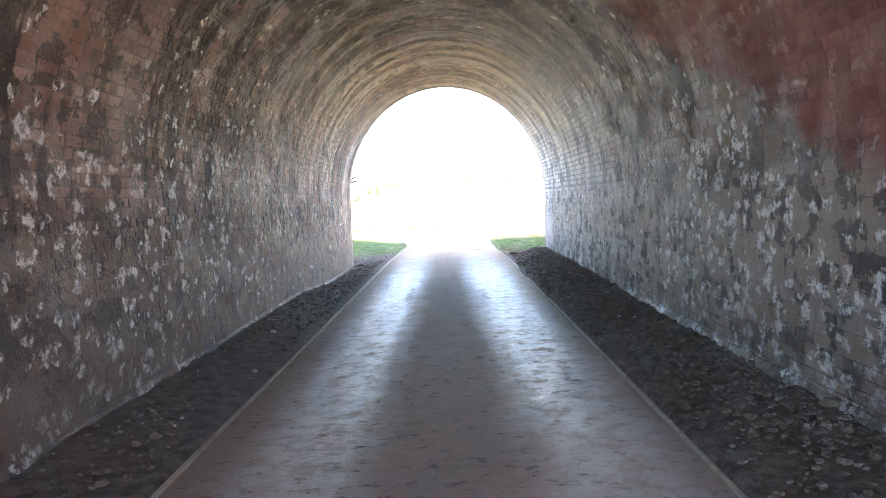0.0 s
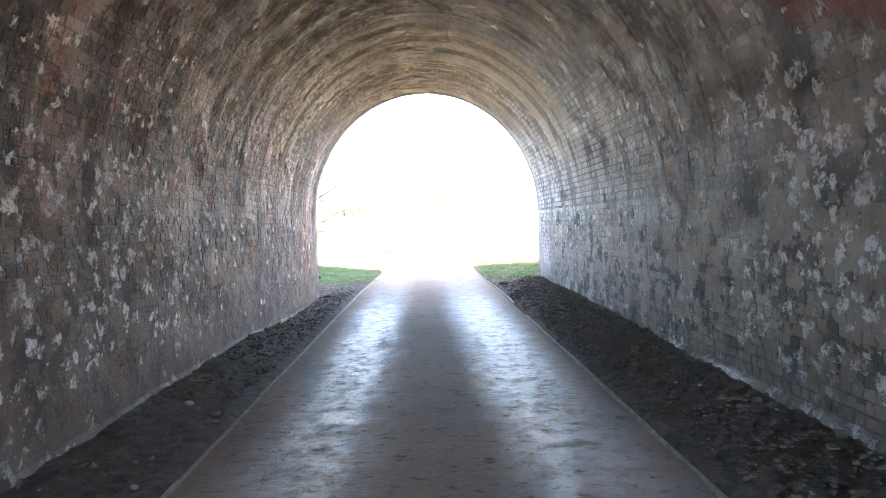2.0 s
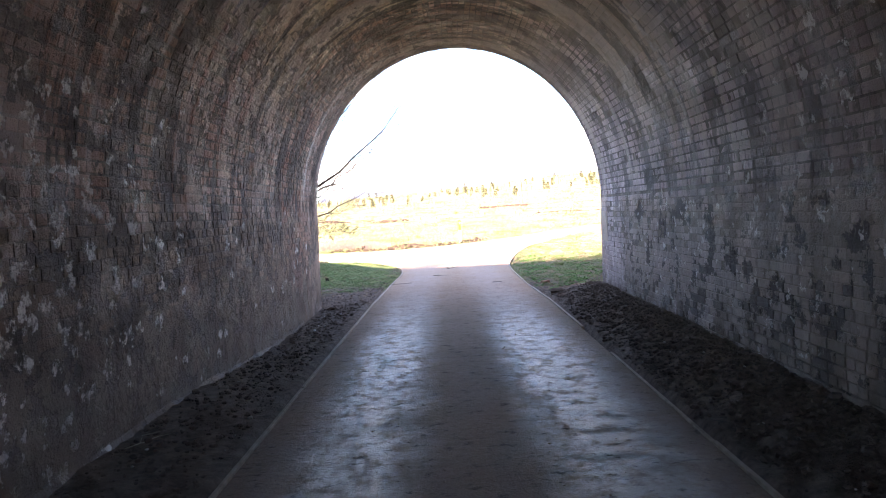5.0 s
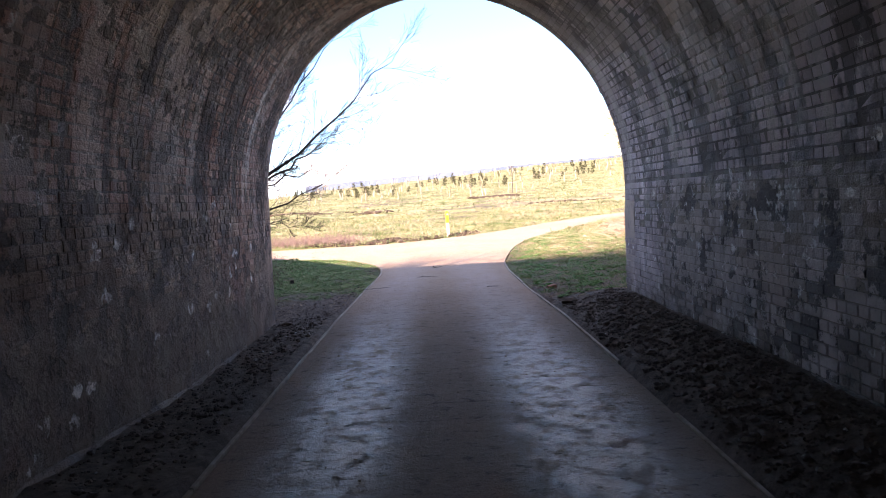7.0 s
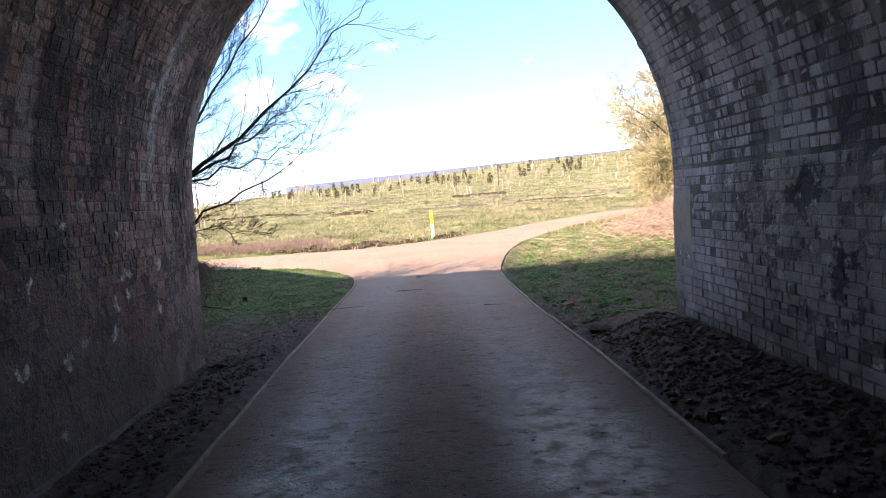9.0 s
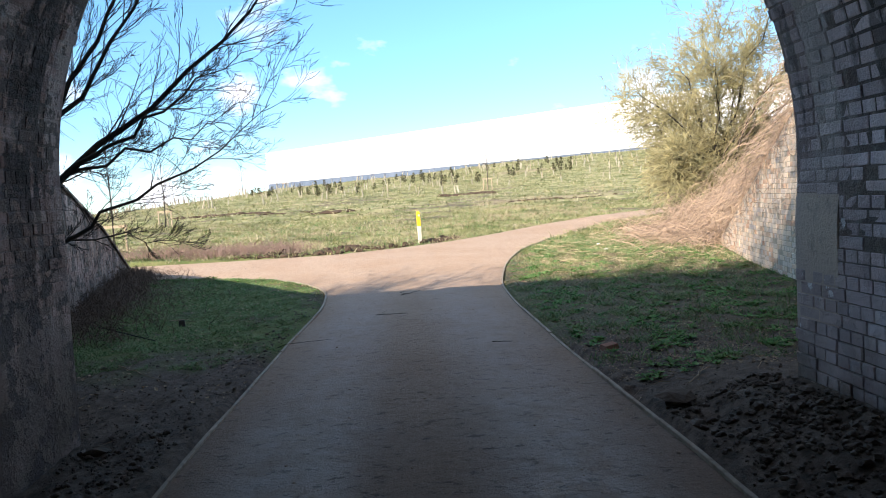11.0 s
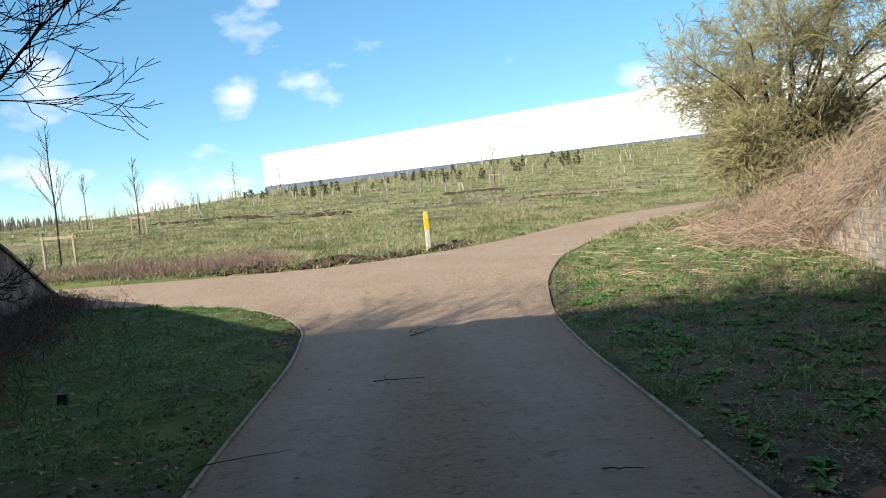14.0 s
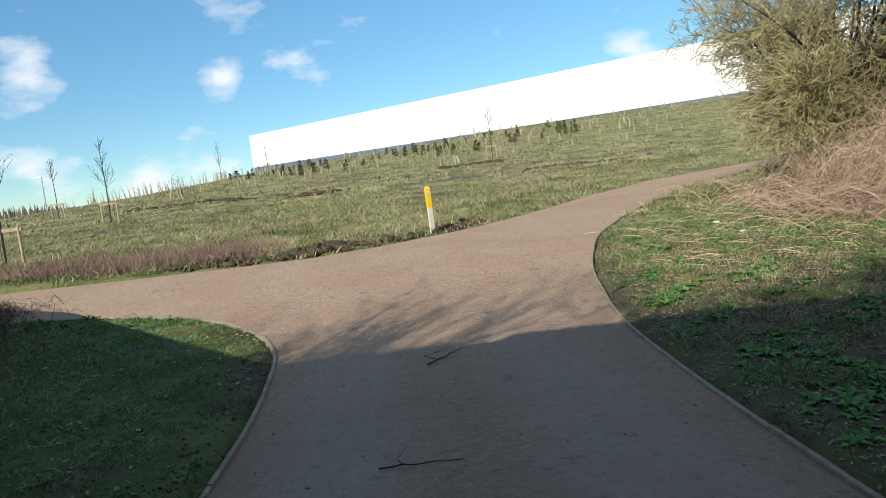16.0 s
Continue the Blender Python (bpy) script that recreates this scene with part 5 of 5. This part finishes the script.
young_tree(-9.0, 34.9, 3.7, 0.85, 0.75, 2, "leafless young tree between two stakes with a rail", 81)
young_tree(-11.6, 47.4, 3.3, 0.78, 0.6, 3, "leafless young tree in a timber stake frame", 82)
young_tree(5.7, 63.5, 3.3, 0.85, 0.6, 3, "leafless young tree in a timber stake frame", 83)
young_tree(-19.0, 97.0, 4.2, 0.9, 0.6, 3, "leafless young tree on the hill's crest", 84)
young_tree(-14.5, 100.0, 3.4, 0.9, 0.6, 3, "leafless young tree on the hill's crest", 85)
young_tree(-17.5, 56.0, 3.1, 0.8, 0.6, 3, "leafless young tree in a timber stake frame", 86)


def guard_tube():
    s = Shape()
    ring = 8
    for z, k in ((-0.05, 0.055), (0.50, 0.052), (0.56, 0.058)):
        for i in range(ring):
            a = math.tau * i / ring
            s.v.append((math.cos(a) * k, math.sin(a) * k, z))
    for j in range(2):
        for i in range(ring):
            s.f.append((j * ring + i, j * ring + (i + 1) % ring, (j + 1) * ring + (i + 1) % ring, (j + 1) * ring + i))
    root = tagged(new("tree_guard"), "pale plastic tube guard round a seedling", "tree guard", "tree guards on the hill")
    part("tube", s, GUARD, root)
    c = Shape()
    c.tube([Vector((0.06, 0, -0.1)), Vector((0.06, 0, 0.85))], [0.014, 0.012], 5)
    part("cane", c, TIMBER, root, "thin wooden cane")
    t = Shape()
    r = random.Random(3)
    for i in range(3):
        sprig(t, Vector((0, 0, 0.5)), Vector((r.gauss(0, .15), r.gauss(0, .15), 1)).normalized(), r.uniform(0.5, 0.9), 0.008, r, 1, 0.08, 0.05, 0.4, 3, 0.5, 3)
    part("seedling", t, BARK, root, "bare seedling twigs")
    return root


def seedling_bush():
    r = random.Random(4)
    root = tagged(new("young_shrub"), "small dark evergreen shrub planted on the hill", "shrub", "young shrubs on the hill")
    s = Shape()
    s.tube([Vector((0, 0, -0.1)), Vector((0, 0, 0.5))], [0.02, 0.012], 5)
    part("stem", s, BARK, root)
    s = Shape()
    for i in range(150):
        a, h = r.uniform(0, math.tau), r.uniform(0.02, 0.78)
        k = 0.20 * (1 - (h / 0.85) ** 3) * r.uniform(0.5, 1.15)
        p = Vector((math.cos(a) * k, math.sin(a) * k, h))
        g = r.uniform(0.04, 0.085)
        d = Vector((math.cos(a), math.sin(a), r.uniform(0.2, 1.2))).normalized() * g
        e = d.cross(Vector((r.gauss(0, 1), r.gauss(0, 1), 1))).normalized() * g * 0.5
        n = len(s.v)
        s.v += [tuple(p - d), tuple(p + e), tuple(p + d), tuple(p - e)]
        s.f += [(n, n + 1, n + 2, n + 3)]
    part("foliage", s, SHRUB, root, "", "stuff")
    return root


pr = random.Random(91)


def plant(src, n, spot):
    first = True
    for _ in range(n):
        x, y = spot()
        k = pr.uniform(0.6, 1.2)
        m = pose(x, y, float(z_at(x, y)), pr.gauss(0, 8), pr.gauss(0, 8), pr.uniform(0, 360))
        src.scale = (k, k, k)
        if first:
            src.matrix_basis = m @ Matrix.Diagonal((k, k, k, 1))
            first = False
        else:
            copy_thing(src, m)


def crest_spot():
    y = 60 + 46 * pr.random() ** 0.7
    return (pr.uniform(-0.46, 0.42)) * (y - 19), y


def shrub_spot():
    y = pr.uniform(76, 103)
    return pr.uniform(-0.24, 0.26) * (y - 19), y


plant(guard_tube(), 240, crest_spot)
plant(seedling_bush(), 74, shrub_spot)


def earth_mound(x, y, length, wide, tall, turn, seed):
    """A low ragged ridge of dug earth."""
    r = np.random.default_rng(seed)
    s = Shape()
    for _ in range(46):
        t, q = r.normal(0, 0.28) * length, r.normal(0, 0.3) * wide
        px, py = x + math.cos(turn) * t - math.sin(turn) * q, y + math.sin(turn) * t + math.cos(turn) * q
        vs, fs = clod_shape(r, tall * r.uniform(0.5, 1.1))
        z, n = float(z_at(px, py)), len(s.v)
        s.v += [(px + a * 1.5, py + b, z + c) for a, b, c in vs]
        s.f += [tuple(n + i for i in f) for f in fs]
    return thing("earth_mound", s, EARTH, "low ragged ridge of dark dug earth", "earth mound", "stuff")


earth_mound(-10.2, 53.5, 3.6, 0.6, 0.24, 0.1, 1)
earth_mound(-3.7, 50.0, 1.6, 0.9, 0.26, 0.1, 2)
earth_mound(3.8, 60.5, 3.0, 0.8, 0.25, 0.1, 3)
earth_mound(-6.5, 51.5, 4.6, 0.4, 0.12, 0.05, 4)
earth_mound(7.5, 50.0, 7.0, 0.5, 0.12, 0.1, 5)
earth_mound(-1.9, 31.6, 0.9, 0.5, 0.12, 0.3, 6)
earth_mound(0.7, 32.8, 0.8, 0.3, 0.09, 0.6, 7)


# ---- the skyline ----
def far_wood():
    """A belt of bare trees on the horizon."""
    r = random.Random(13)
    s = Shape()
    for _ in range(2600):
        x, y = r.uniform(-330, -45), r.uniform(265, 330)
        h = r.uniform(2.5, 6.5) * (0.8 + 0.3 * math.sin(x * 0.07))
        z = float(z_at(x, y))
        lean = Vector((r.gauss(0, 0.8), 0, h))
        s.tube([Vector((x, y, z - 0.5)), Vector((x, y, z)) + lean], [r.uniform(0.25, 0.9), 0.08], 3)
    return thing("far_wood", s, FARWOOD, "belt of bare brown trees along the horizon", "wood", "stuff")


far_wood()


def lamp_post(x, y, tall):
    z = float(z_at(x, y))
    root = tagged(new("street_lamp"), "tall grey steel street lamp far beyond the field", "street lamp")
    root.location = (x, y, z)
    bpy.context.view_layer.update()
    s = Shape()
    s.tube([Vector((x, y, z - 0.2)), Vector((x, y, z + tall))], [0.14, 0.08], 8)
    part("pole", s, STEEL, root)
    s = Shape()
    s.quad_box(pose(x - 0.7, y, z + tall), 1.6, 0.3, 0.16, 0.05)
    part("lamp_head", s, STEEL, root)
    return root


lamp_post(-69.0, 163.0, 8.4)

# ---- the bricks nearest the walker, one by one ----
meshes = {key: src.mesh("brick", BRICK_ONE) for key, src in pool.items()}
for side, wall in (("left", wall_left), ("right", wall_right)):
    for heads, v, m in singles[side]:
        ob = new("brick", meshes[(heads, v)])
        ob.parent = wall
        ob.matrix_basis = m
